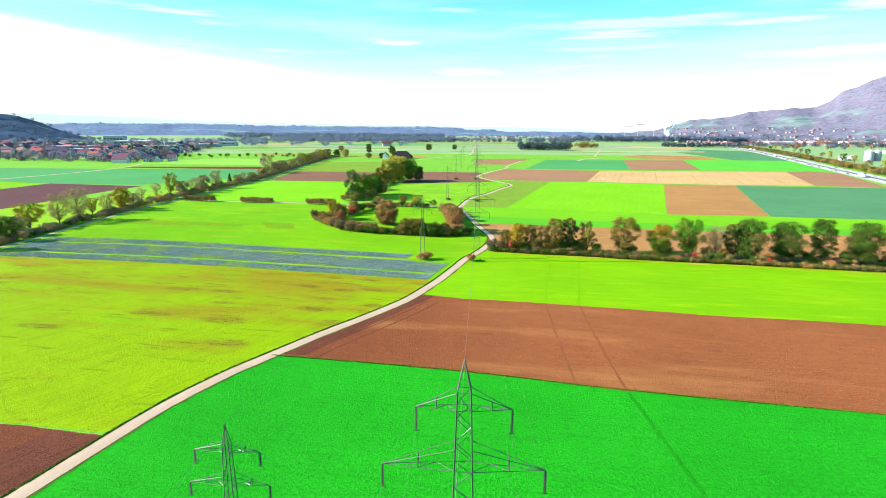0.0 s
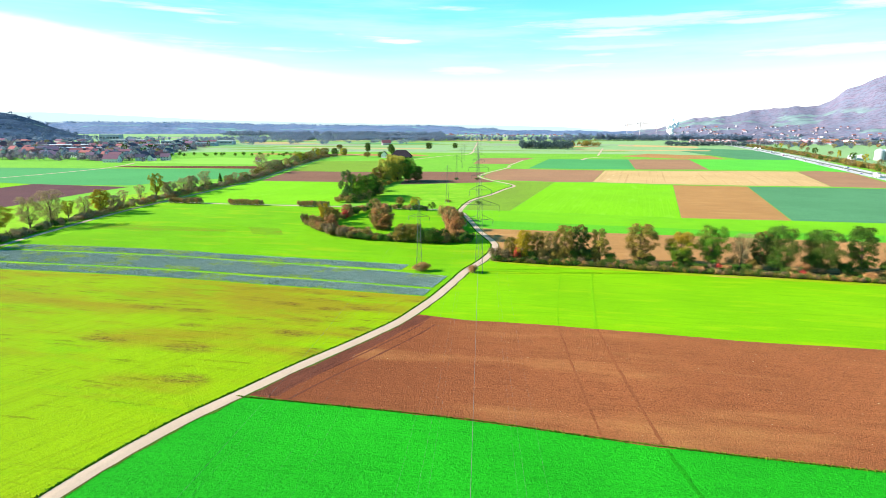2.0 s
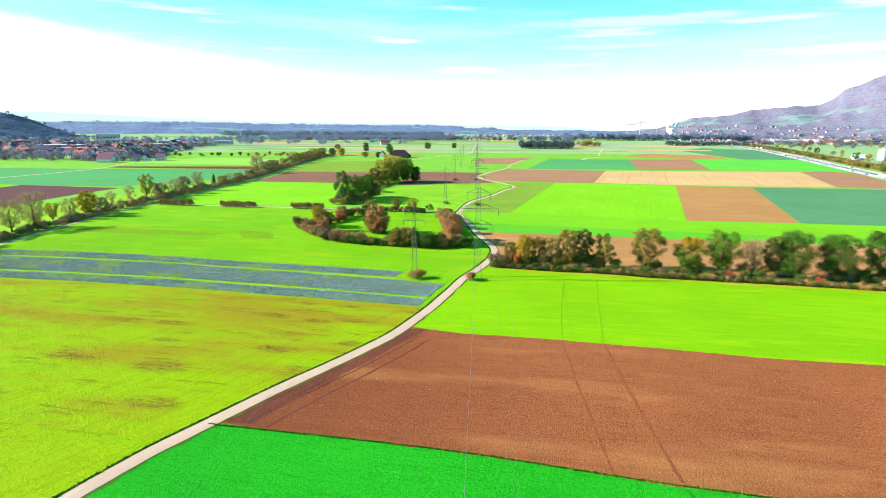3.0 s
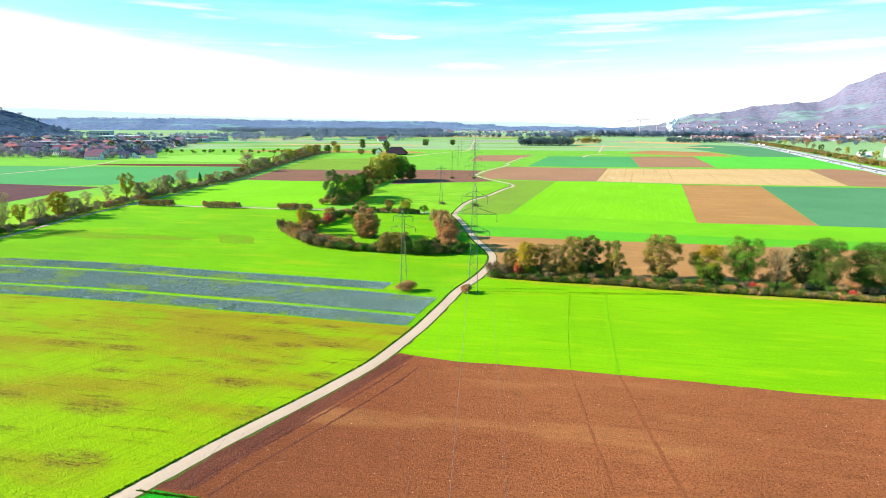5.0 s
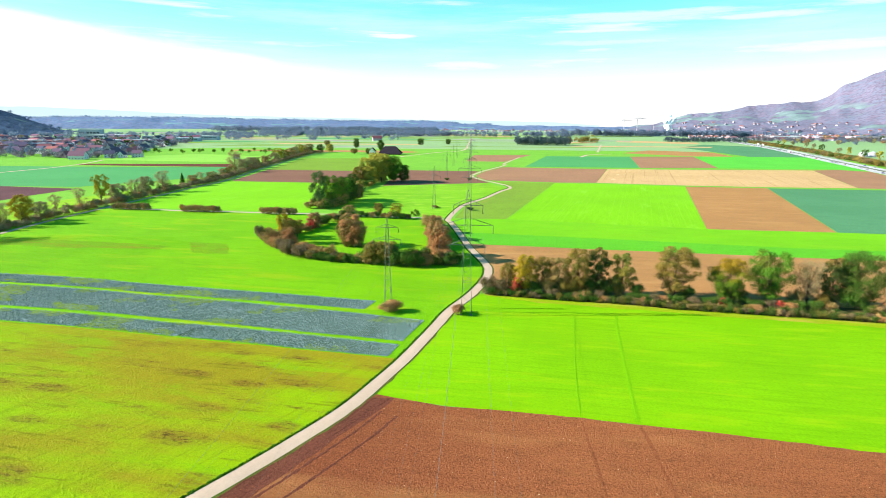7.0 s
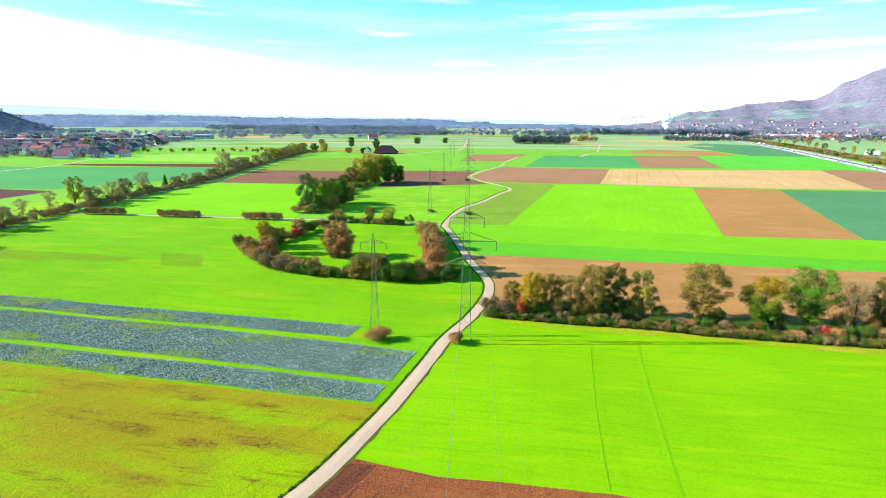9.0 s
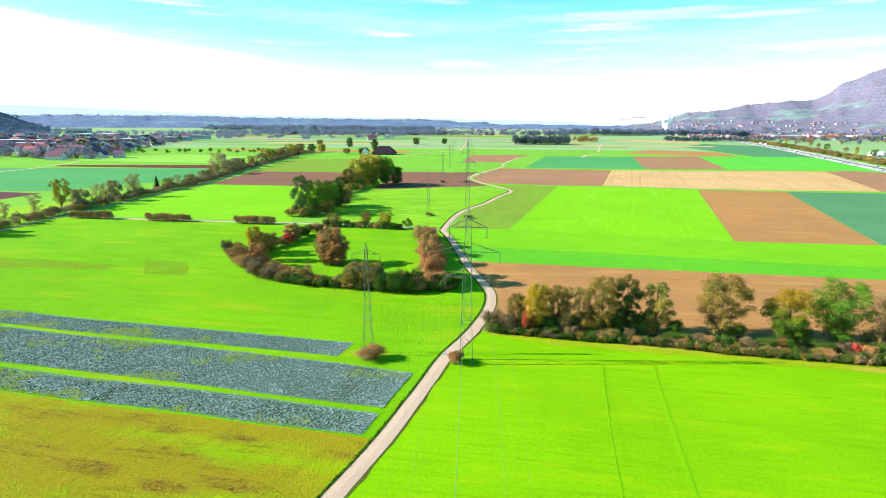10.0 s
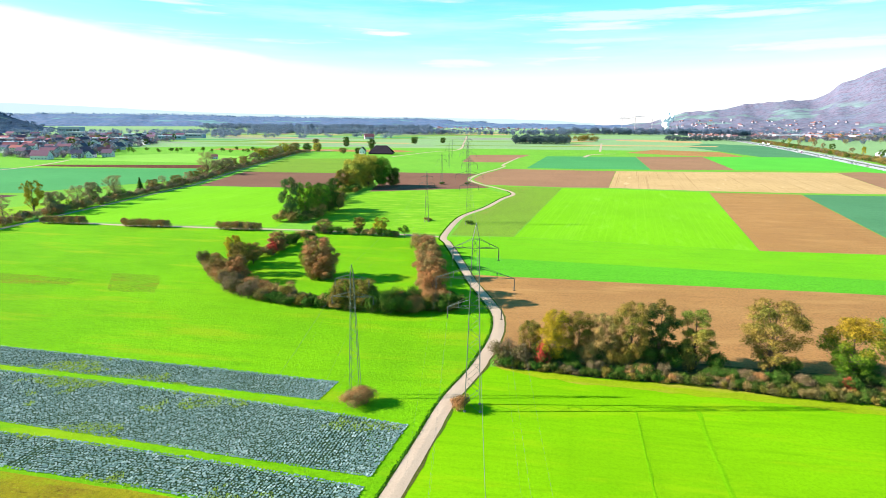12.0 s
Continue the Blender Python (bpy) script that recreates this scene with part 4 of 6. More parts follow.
def tree(label, seed, h, w, mat, count=2400, base=0.2, size=0.36, trunk=0.32, lean=0.0, twigs=38, fat=1.0, category="tree", name="tree"):
    """Tapered trunk, forking limbs and a broken crown of leaf clumps."""
    rng = random.Random(seed)
    ob = thing(name, label, category)
    tv, tf = [], []
    top = Vector((lean * h, lean * h * 0.3, h * 0.8))
    knots = [Vector((0, 0, -0.1))]
    for k in range(1, 6):
        f = k / 5
        knots.append(top * f + Vector((rng.gauss(0, 0.02), rng.gauss(0, 0.02), 0)) * h * (1 - f))
    for k in range(5):
        beam(tv, tf, knots[k], knots[k + 1], trunk * 2 * (1 - k / 5.5), 7, trunk * 2 * (1 - (k + 1) / 5.5))
    blobs = []
    for k in range(twigs):
        f = base + (1 - base) * (k + 0.5) / twigs
        ang = k * 2.4 + rng.uniform(-0.5, 0.5)
        u = (f - base) / (1 - base)
        shape = math.sqrt(max(0.1, 1 - ((u - 0.52) / 0.58) ** 2))
        reach = w * 0.5 * shape * rng.uniform(0.35, 0.95)
        z = h * (f * 0.9 + 0.01)
        axis = top * min(1, f / 0.9)
        c = Vector((axis.x + math.cos(ang) * reach, axis.y + math.sin(ang) * reach, z))
        br = fat * w * (rng.uniform(0.09, 0.19) if twigs > 20 else rng.uniform(0.14, 0.26)) * (0.65 + 0.35 * shape)
        blobs.append((c.x, c.y, c.z, br, 0.66))
        start = top * max(0.15, min(0.9, f - 0.2))
        mid = start.lerp(c, 0.5) + Vector((0, 0, -0.03 * h))
        beam(tv, tf, start, mid, trunk * 0.7 * (1.15 - f), 5, trunk * 0.45 * (1.15 - f))
        beam(tv, tf, mid, c, trunk * 0.45 * (1.15 - f), 4, 0.04)
        for _ in range(3):
            beam(tv, tf, c, c + Vector((rng.gauss(0, 1), rng.gauss(0, 1), rng.gauss(0.4, 0.7))) * br * 0.8, 0.07, 3, 0.02)
    mesh_part("trunk", tv, tf, M_BARK, ob)
    lv, lf = leaves(rng, blobs, count, size, 0.75)
    mesh_part("crown", lv, lf, mat, ob)
    return ob


def conifer(label, seed, h, w, mat):
    rng = random.Random(seed)
    ob = thing("conifer", label, "tree")
    tv, tf = [], []
    beam(tv, tf, (0, 0, -0.1), (0, 0, h), 0.5, 6, 0.06)
    mesh_part("trunk", tv, tf, M_BARK, ob)
    verts, faces = [], []
    for k in range(1100):
        f = rng.random() ** 0.7
        z = h * (1 - f * 0.92)
        a, r = rng.uniform(0, 6.28), w * 0.5 * f * rng.uniform(0.3, 1.05)
        c = Vector((math.cos(a) * r, math.sin(a) * r, z - r * 0.25))
        d, t = Vector((math.cos(a), math.sin(a), -0.45)), Vector((-math.sin(a), math.cos(a), 0))
        i = len(verts)
        verts += [c - d * 0.4, c + t * 0.28, c + d * 0.55, c - t * 0.28]
        faces += [(i, i + 1, i + 2), (i, i + 2, i + 3)]
    mesh_part("crown", verts, faces, mat, ob)
    return ob


def shrub(label, seed, h, w, mat, count=1900, size=0.23):
    rng = random.Random(seed)
    ob = thing("shrub", label, "shrub")
    sv, sf = [], []
    blobs = []
    for k in range(9):
        a, r = k * 2.4, w * 0.33 * math.sqrt((k + 0.4) / 9)
        z = h * rng.uniform(0.3, 0.74) * (1.05 - 0.3 * r / w)
        blobs.append((math.cos(a) * r, math.sin(a) * r, z, min(w * rng.uniform(0.17, 0.27), z), 1.0 if k % 2 else 0.85))
        beam(sv, sf, (math.cos(a) * r * 0.3, math.sin(a) * r * 0.3, -0.05), (math.cos(a) * r, math.sin(a) * r, z), 0.1, 4, 0.03)
        beam(sv, sf, (math.cos(a) * r, math.sin(a) * r, z), (math.cos(a) * r * 1.3, math.sin(a) * r * 1.3, min(h, z + h * 0.28)), 0.05, 3, 0.015)
    mesh_part("stem", sv, sf, M_BARK, ob)
    lv, lf = leaves(rng, blobs, count, size, 0.25)
    mesh_part("foliage", [(x, y, max(0.03, z)) for x, y, z in lv], lf, mat, ob)
    return ob


def shrub_belt(name, label, spots, seed, per=340, size=0.5, mats=(L_BROWN, L_RUST, L_OLIVE, L_DARK, L_GREEN, L_GREY)):
    """A continuous belt of undergrowth: spots of (x, y, height, width, tone)."""
    rng = random.Random(seed)
    verts, faces, tone = [], [], []
    for x, y, h, w, k in spots:
        blobs = []
        for q in range(6):
            a, r = q * 2.4 + rng.random(), w * 0.3 * math.sqrt((q + 0.4) / 6)
            z = h * rng.uniform(0.3, 0.74)
            blobs.append((x + math.cos(a) * r, y + math.sin(a) * r, z, min(w * rng.uniform(0.2, 0.3), z), 1.0))
            n = len(faces)
            beam(verts, faces, (x, y, -0.05), (x + math.cos(a) * r, y + math.sin(a) * r, h * 0.9), 0.1, 3, 0.02)
            tone += [0] * (len(faces) - n)
        v, f = leaves(rng, blobs, per, size, 0.25)
        i = len(verts)
        verts += [(a, b, max(0.03, e)) for a, b, e in v]
        faces += [tuple(q + i for q in g) for g in f]
        tone += [k] * len(f)
    ob = mesh_part(name, verts, faces, mats[0])
    for m in mats[1:]:
        ob.data.materials.append(m)
    ob.data.polygons.foreach_set("material_index", tone)
    return tagged(ob, label, "undergrowth", kind="stuff")


T = {
    "green": tree("broad green deciduous tree with a full crown", 1, 15, 11.5, L_GREEN, 17000, base=0.1, size=0.27, twigs=50, fat=1.05),
    "dark": tree("dark green oak with a wide dense crown", 2, 15, 13.5, L_DARK, 24000, base=0.07, size=0.28, twigs=52, fat=1.2),
    "olive": tree("olive brown autumn tree with thinning leaves", 3, 13.5, 10, L_OLIVE, 14000, size=0.25, twigs=50),
    "yellow": tree("yellow-green autumn tree with an airy crown", 4, 12, 9, L_YELLOW, 7600, base=0.22, size=0.27, twigs=46, fat=0.85, trunk=0.36),
    "golden": tree("golden yellow autumn tree turning from green", 14, 12, 9, leaf_mat("leaf_golden", (0.16, 0.11, 0.010), (0.36, 0.25, 0.016), (0.50, 0.34, 0.02), (0.60, 0.42, 0.03), second=(0.30, 0.23, 0.02), through=0.2), 13000, base=0.14, size=0.25, twigs=48),
    "brown": tree("brown autumn tree with a ragged crown", 5, 12.5, 9.5, L_BROWN, 14000, base=0.12, size=0.24, twigs=56),
    "rust": tree("rust-coloured autumn tree leafy to the ground", 6, 12, 9.5, L_RUST, 17000, base=0.03, size=0.25, twigs=50),
    "bare": tree("half-bare tree with grey twigs", 7, 15, 11, L_TWIG, 5200, size=0.27, twigs=60, trunk=0.38, fat=0.9),
    "ragged": tree("tall olive brown autumn tree with layered limbs", 33, 14, 9.5, L_OLIVE, 14500, base=0.14, size=0.24, twigs=60, fat=0.95),
    "dusky": tree("dark green tree with rust-tinged top", 34, 14, 8, L_DUSKY, 13000, base=0.12, size=0.26, twigs=46, fat=1.05),
    "slender": tree("slender olive tree leaning with a green top", 35, 13, 8, L_SLENDER, 9000, base=0.18, size=0.24, twigs=36, lean=0.08, fat=0.95),
    "turning": tree("green tree turning golden at its top", 36, 12.5, 10.5, L_TURNING, 15500, base=0.1, size=0.26, twigs=50),
    "tilted": tree("dark green tree leaning to one side", 37, 16, 10, L_DARK, 15000, base=0.06, size=0.27, lean=0.1, fat=1.1),
    "bushy": tree("low bushy grey-green tree of the farm road", 38, 10, 9, L_BUSHY, 8200, base=0.06, size=0.3, twigs=40),
    "thin": tree("slender half-bare young tree", 8, 9, 5, L_TWIG, 900, size=0.34, trunk=0.16, twigs=16, fat=0.9),
    "tall": tree("tall dark green tree with several tops", 9, 20, 12, L_TALL, 11000, base=0.05, size=0.42, fat=1.25),
    "gold": tree("tall golden green tree with a dense crown", 10, 23, 16, L_GOLDGREEN, 15000, base=0.04, size=0.55, twigs=60, fat=1.1),
    "small": tree("small round green orchard tree", 11, 5.5, 5.2, L_GREEN, 900, base=0.4, size=0.4, trunk=0.14, twigs=9),
    "conifer": conifer("dark narrow conifer beside the farm road", 12, 10, 6, L_DARK),
}
B = {
    "brown": shrub("brown autumn shrub with dry leaves", 21, 3, 4.2, L_BROWN),
    "rust": shrub("rusty red-brown autumn shrub with dry leaves", 22, 3, 4.2, L_RUST),
    "red": shrub("bright red autumn shrub in the hedge", 23, 2.6, 3.2, L_RED, 700),
    "olive": shrub("olive-coloured shrub turning yellow", 25, 3.2, 4.2, L_OLIVE),
    "dark": shrub("dark green dense shrub of the hedge", 26, 3.2, 4.4, L_DARK),
    "grey": shrub("greyish brown thorn shrub with sparse leaves", 27, 3.2, 4.4, L_GREY),
}
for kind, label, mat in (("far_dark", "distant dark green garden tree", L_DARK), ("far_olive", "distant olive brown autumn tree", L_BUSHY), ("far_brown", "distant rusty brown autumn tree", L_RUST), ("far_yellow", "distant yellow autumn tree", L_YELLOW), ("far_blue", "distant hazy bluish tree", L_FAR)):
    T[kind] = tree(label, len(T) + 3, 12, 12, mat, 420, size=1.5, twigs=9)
for kind, label, mat in (("brown", "broad brown autumn thicket of bushes", L_BROWN), ("rust", "broad rust-coloured thicket of bushes", L_RUST), ("olive", "broad olive thicket turning yellow", L_OLIVE), ("dark", "broad dark green thicket of bushes", L_DARK), ("grey", "broad greyish brown thorn thicket", L_GREY)):
    B["big_" + kind] = shrub(label, len(B) + 41, 6, 8, mat, 5200, 0.26)


def spread(ob):
    """Height and width of a plant by the bulk of its leaves."""
    co = np.array([v.co for v in max((k.data for k in ob.children), key=lambda me: len(me.vertices)).vertices])
    return float(np.percentile(co[:, 2], 99.3)), float(np.percentile(np.hypot(co[:, 0], co[:, 1]), 97) * 2)


SIZE = {id(ob): spread(ob) for ob in (*T.values(), *B.values())}
used = set()
turner = random.Random(77)


def plant(store, kind, m, group):
    """The first of a kind is the built one itself; the rest are copies."""
    ob = store[kind]
    if (id(store), kind) in used:
        ob = copy_thing(ob, m)
        ob.matrix_basis = m
    else:
        used.add((id(store), kind))
        ob.matrix_basis = m
    return tagged(ob, group=group)


def put_tree(kind, x, y, h, w, group="trees along the field"):
    ph, pw = SIZE[id(T[kind])]
    return plant(T, kind, at(x, y, 0, turner.uniform(0, 360), w * 1.08 / pw, h / ph), group)


def put_shrub(kind, x, y, h=2.6, w=4.0, group="shrubs"):
    if "big_" + kind in B and w >= 5.5:
        kind = "big_" + kind
    ph, pw = SIZE[id(B[kind])]
    return plant(B, kind, at(x, y, 0, turner.uniform(0, 360), w * 0.98 / pw, h / ph), group)


ROW_E = "trees in the row between the fields"
for kind, x, y, h, w in (("olive", 12.2, 231.5, 8.8, 4.6), ("golden", 16.8, 229.5, 11.8, 7), ("ragged", 22.2, 231.5, 11, 6), ("brown", 27.0, 230, 11.2, 7.4), ("ragged", 32.4, 229, 14.2, 7.2), ("dusky", 38.6, 230, 14.2, 7.2), ("slender", 46.0, 229.5, 13.2, 8),
                         ("ragged", 60.6, 228.5, 14.9, 11.4), ("turning", 75.0, 226.5, 12.8, 10.8), ("green", 86.4, 226.5, 15.2, 11.4), ("bare", 96.4, 225, 12.8, 8.6), ("dusky", 102.2, 224, 13.9, 7), ("dark", 108.6, 223, 15.8, 11.8), ("dark", 122.6, 221.7, 15, 13.4), ("tilted", 135.6, 220.4, 16.4, 11.4), ("dark", 150.6, 219, 15.8, 14), ("green", 166, 217.5, 15, 12), ("dark", 180, 216, 15, 13)):
    put_tree(kind, x, y, h, w, ROW_E)


def hedge_front(x):
    """Where the undergrowth of the eastern row ends towards the wheat."""
    return float(np.interp(x, (4, 14, 24, 45, 57, 73, 94, 114, 136, 190), (227.4, 225.2, 223.4, 220.8, 217.6, 215.3, 212.6, 209.6, 206.2, 198)))


hedger = random.Random(8)
scrub = []
x = 5.0
while x < 186:
    low = hedge_front(x)
    deep = 228.5 - 0.06 * x - low
    scrub.append((x, low + 0.9, hedger.uniform(1.3, 2.3), hedger.uniform(1.9, 2.7), hedger.choice((0, 2, 5, 3, 2, 3, 1, 5, 3))))
    scrub.append((x + 0.5, low + hedger.uniform(2.0, 2.8), hedger.uniform(1.5, 2.6), hedger.uniform(2.2, 3.0), hedger.choice((3, 3, 5, 0, 1, 3, 2))))
    if hedger.random() < 0.4:
        put_shrub(hedger.choice(("dark", "dark", "grey", "brown")), x + 0.3, low + 0.75 * deep, hedger.uniform(1.8, 3.0), hedger.uniform(3.4, 4.4), "shrubs under the tree row")
    x += hedger.uniform(1.0, 1.6)
shrub_belt("hedgerow", "low mixed autumn scrub along the wheat", scrub, 64, 520, 0.2)
for kind, x, y, h, w in (("grey", 6.2, 229.5, 5.2, 5.6), ("grey", 10.0, 229, 4.8, 5), ("dark", 14.5, 229, 4.4, 5), ("dark", 19, 229, 4.6, 6), ("brown", 23.5, 229.5, 5.5, 6), ("dark", 26.5, 230.5, 4.5, 6), ("olive", 30, 228.5, 5.5, 6), ("dark", 35.5, 230, 6, 6.5), ("dark", 41, 229.5, 5.5, 6), ("olive", 44, 228.8, 6, 4.8), ("dark", 49.5, 228.5, 4.2, 5), ("dark", 64, 227.5, 3.8, 6), ("dark", 78, 225.5, 3.6, 6),
                         ("brown", 93, 224.5, 4.2, 5), ("olive", 99, 222.5, 4.2, 5), ("rust", 116, 219, 4, 6), ("dark", 129, 219.5, 4.5, 6), ("dark", 143, 218, 4.8, 6), ("rust", 158, 216.5, 4.5, 6), ("rust", 34, 225, 2.6, 4), ("red", 71.8, 221.6, 2.8, 3.2), ("rust", 56, 223, 2.6, 3.6), ("rust", 78.5, 217.5, 2.2, 5), ("red", 86.5, 220, 2.8, 3.2), ("rust", 89, 218.5, 2.8, 3.6), ("red", 112.5, 214, 2.5, 3.4), ("rust", 133, 211, 3, 4.6)):
    put_shrub(kind, x, y, h, w, "shrubs under the tree row")
put_shrub("red", 14.2, 227.6, 5.6, 3.9, "shrubs under the tree row")

# The long row beside the western farm road.
ROW_W = "trees in the row beside the farm road"
for kind, x, y, h, w in (("olive", -206, 212, 11, 9), ("dark", -212, 230, 11, 10), ("bushy", -217, 243, 9, 9), ("yellow", -228, 262, 12.6, 14), ("bare", -223, 276, 15.6, 11.5), ("bare", -221, 287.5, 17.6, 14.5), ("yellow", -226, 306, 10, 6.6), ("bare", -223, 315, 11.4, 9), ("golden", -220.5, 325, 14, 9.5), ("bushy", -218.5, 334, 9.5, 9),
                         ("thin", -225, 353, 10.6, 6.4), ("thin", -229, 377, 11.4, 7), ("yellow", -231, 399, 17, 9.5), ("bushy", -226, 407, 10.4, 11), ("bare", -222.5, 421, 12.2, 10.4), ("bushy", -223, 434, 12.6, 9.5), ("bare", -222, 453, 14.8, 11.2), ("conifer", -224, 484, 10.3, 6), ("brown", -220, 492, 8.4, 9), ("thin", -221, 507, 9.4, 6),
                         ("brown", -221, 526, 8, 9), ("thin", -220, 540, 9, 6), ("olive", -225, 560, 8, 9), ("brown", -230, 586, 8.5, 10), ("bare", -238, 612, 20, 15), ("bushy", -234, 622, 12, 12), ("bushy", -236, 645, 12.5, 14), ("brown", -239, 668, 11, 13), ("brown", -240, 700, 11, 12), ("bushy", -246, 745, 12, 12), ("yellow", -250, 772, 16, 13),
                         ("olive", -252, 800, 12, 14), ("brown", -254, 830, 13, 15), ("bushy", -255, 850, 14, 14), ("yellow", -257, 880, 17, 14), ("brown", -258, 910, 14, 14), ("olive", -258, 935, 15, 14), ("dark", -252, 975, 13, 13)):
    put_tree(kind, x, y, h, w, ROW_W)
belt = []
for x, y in offset_line(sweep_line(ROWROAD[::4], 2.6), -4.2):
    if 192 < y < 965:
        tall = hedger.uniform(1.8, 3.6) if y < 345 else hedger.uniform(2.4, 5.2)
        tone = hedger.choice((1, 1, 0, 2) if 335 < y < 398 else (0, 5, 2, 0, 2, 1, 0) if y > 300 else (5, 0, 3, 2, 0, 2))
        belt.append((x + hedger.uniform(-2.2, 0.8), y + hedger.uniform(-1, 1), tall, hedger.uniform(4.4, 6.4), tone))
        if hedger.random() < 0.5:
            belt.append((x - hedger.uniform(2, 5), y, tall * 1.25, hedger.uniform(4.4, 6.4), hedger.choice((0, 3, 2))))
shrub_belt("hedgerow", "dense autumn hedgerow beside the farm road", belt, 61, mats=(L_HEDGE, L_RUST, L_BUSHY, L_DARK, L_GREEN, L_HEDGE))

# Low clipped hedges on the side track.
for cx, cy, half in ((-194, 371.5, 10.5), (-152, 367.6, 10), (-106, 364, 9)):
    k = -half
    while k <= half:
        put_shrub(hedger.choice(("brown", "grey", "rust", "brown")), cx + k, cy + hedger.uniform(-0.4, 0.4) - 0.03 * k, hedger.uniform(3.5, 4.4), hedger.uniform(4.2, 5.0), "low hedges on the side track")
        k += 2.5

# The horseshoe grove round the little meadow.
GROVE = "trees and shrubs of the horseshoe grove"
for kind, x, y, h, w in (("olive", -76, 292, 10.5, 7), ("rust", -73, 284, 8.2, 7), ("rust", -49, 291, 13, 10.5), ("rust", -47, 288.5, 11, 8), ("rust", -11, 268, 13.5, 8), ("rust", -13, 276, 12, 8), ("olive", -50, 360, 7.6, 5.4), ("yellow", -39.5, 357, 8.2, 6.4), ("golden", -81, 301, 11, 6), ("small", -29, 354.5, 5.4, 5.6), ("brown", -66, 362, 6, 7),
                         ("olive", -34, 262, 8, 8), ("olive", -29, 261.5, 8, 8), ("rust", -14, 291, 9.5, 8), ("brown", -15, 305, 9, 8), ("rust", -17, 320, 8, 7.5), ("olive", -53, 292.5, 9, 6), ("brown", -82, 288, 6.8, 6.5), ("olive", -77, 306, 7.4, 7), ("rust", -75, 326, 7.5, 7)):
    put_tree(kind, x, y, h, w, GROVE)
for kind, x, y, h, w in (("grey", -91, 299, 6.2, 5), ("dark", -86, 297, 3.8, 5), ("rust", -78, 283, 5, 6), ("grey", -70, 272, 5, 7), ("grey", -64, 268, 4.8, 7), ("brown", -59, 266.5, 4.4, 6), ("dark", -54, 266, 3.4, 5), ("grey", -50, 265, 3.2, 5), ("dark", -45, 262.5, 2.6, 4.5), ("dark", -41, 262, 3, 4.5),
                         ("olive", -36, 261, 6.4, 6.5), ("olive", -31, 260.5, 6.8, 6.5), ("dark", -26, 259.5, 6.8, 7), ("dark", -22, 258.5, 6.8, 7), ("dark", -18, 259, 5.6, 6.5), ("rust", -15, 260, 5, 6), ("rust", -11, 262, 6, 6), ("dark", -7, 261, 5.2, 5.5), ("dark", -4, 263, 4.2, 5), ("brown", -16, 333, 5.6, 6.5),
                         ("brown", -21, 331, 6.6, 7), ("olive", -18, 338, 5, 6), ("red", -74.5, 319, 5.4, 4.6), ("brown", -74, 338, 4.6, 6), ("olive", -52, 294, 4, 5), ("olive", -51, 288, 4.6, 5)):
    put_shrub(kind, x, y, h, w, GROVE)
for x, y in sweep_line([(-92, 302), (-85, 289), (-75, 277), (-64, 269.5), (-52, 267)], 3.2):
    put_shrub(hedger.choice(("brown", "grey", "rust", "brown")), x + hedger.uniform(0, 2), y + hedger.uniform(0.5, 2.5), hedger.uniform(3.0, 5.0), hedger.uniform(5, 6.6), GROVE)
for x, y in sweep_line([(-56, 265.5), (-44, 263), (-36, 262), (-20, 260), (-6, 262)], 3.0):
    put_shrub(hedger.choice(("dark", "brown", "olive", "dark")), x, y + hedger.uniform(-1.5, 0.5), hedger.uniform(2.6, 4.0), hedger.uniform(4.4, 5.4), GROVE)
RING = sweep_line([(-91, 299), (-84, 292), (-79, 283), (-73, 275), (-66, 269), (-57, 266), (-48, 264.5)], 2.6)
for x, y in RING:
    put_shrub(hedger.choice(("brown", "grey", "olive", "rust", "dark")), x + hedger.uniform(0, 3), y + hedger.uniform(0.5, 4), hedger.uniform(1.8, 4.8), hedger.uniform(4.4, 6.4), GROVE)
for x, y in sweep_line([(-79, 296), (-79, 310), (-75, 325), (-72, 340), (-68, 350)], 3.4):
    put_shrub(hedger.choice(("brown", "rust", "dark", "grey")), x + hedger.uniform(-2, 1), y, hedger.uniform(3.0, 4.8), hedger.uniform(5.2, 6.8), GROVE)
for x, y in sweep_line([(-38, 262), (-24, 260), (-12, 262), (-7, 266)], 3.0):
    put_shrub(hedger.choice(("dark", "olive", "dark", "rust")), x, y + hedger.uniform(0, 2), hedger.uniform(4.0, 6.0), hedger.uniform(4.8, 6.2), GROVE)
for x, y in sweep_line([(-12, 272), (-13.5, 285), (-13.5, 300), (-15, 318), (-18, 334)], 3.4):
    put_shrub(hedger.choice(("rust", "brown", "rust", "grey")), x + hedger.uniform(-1.5, 0.5), y, hedger.uniform(4.2, 6.6), hedger.uniform(5.2, 6.8), GROVE)
for x, y in sweep_line([(-70, 360), (-50, 358), (-33, 355)], 2.8):
    put_shrub(hedger.choice(("dark", "brown", "grey", "dark")), x, y + hedger.uniform(-0.5, 1.0), hedger.uniform(2.6, 3.8), hedger.uniform(4.0, 5.0), GROVE)

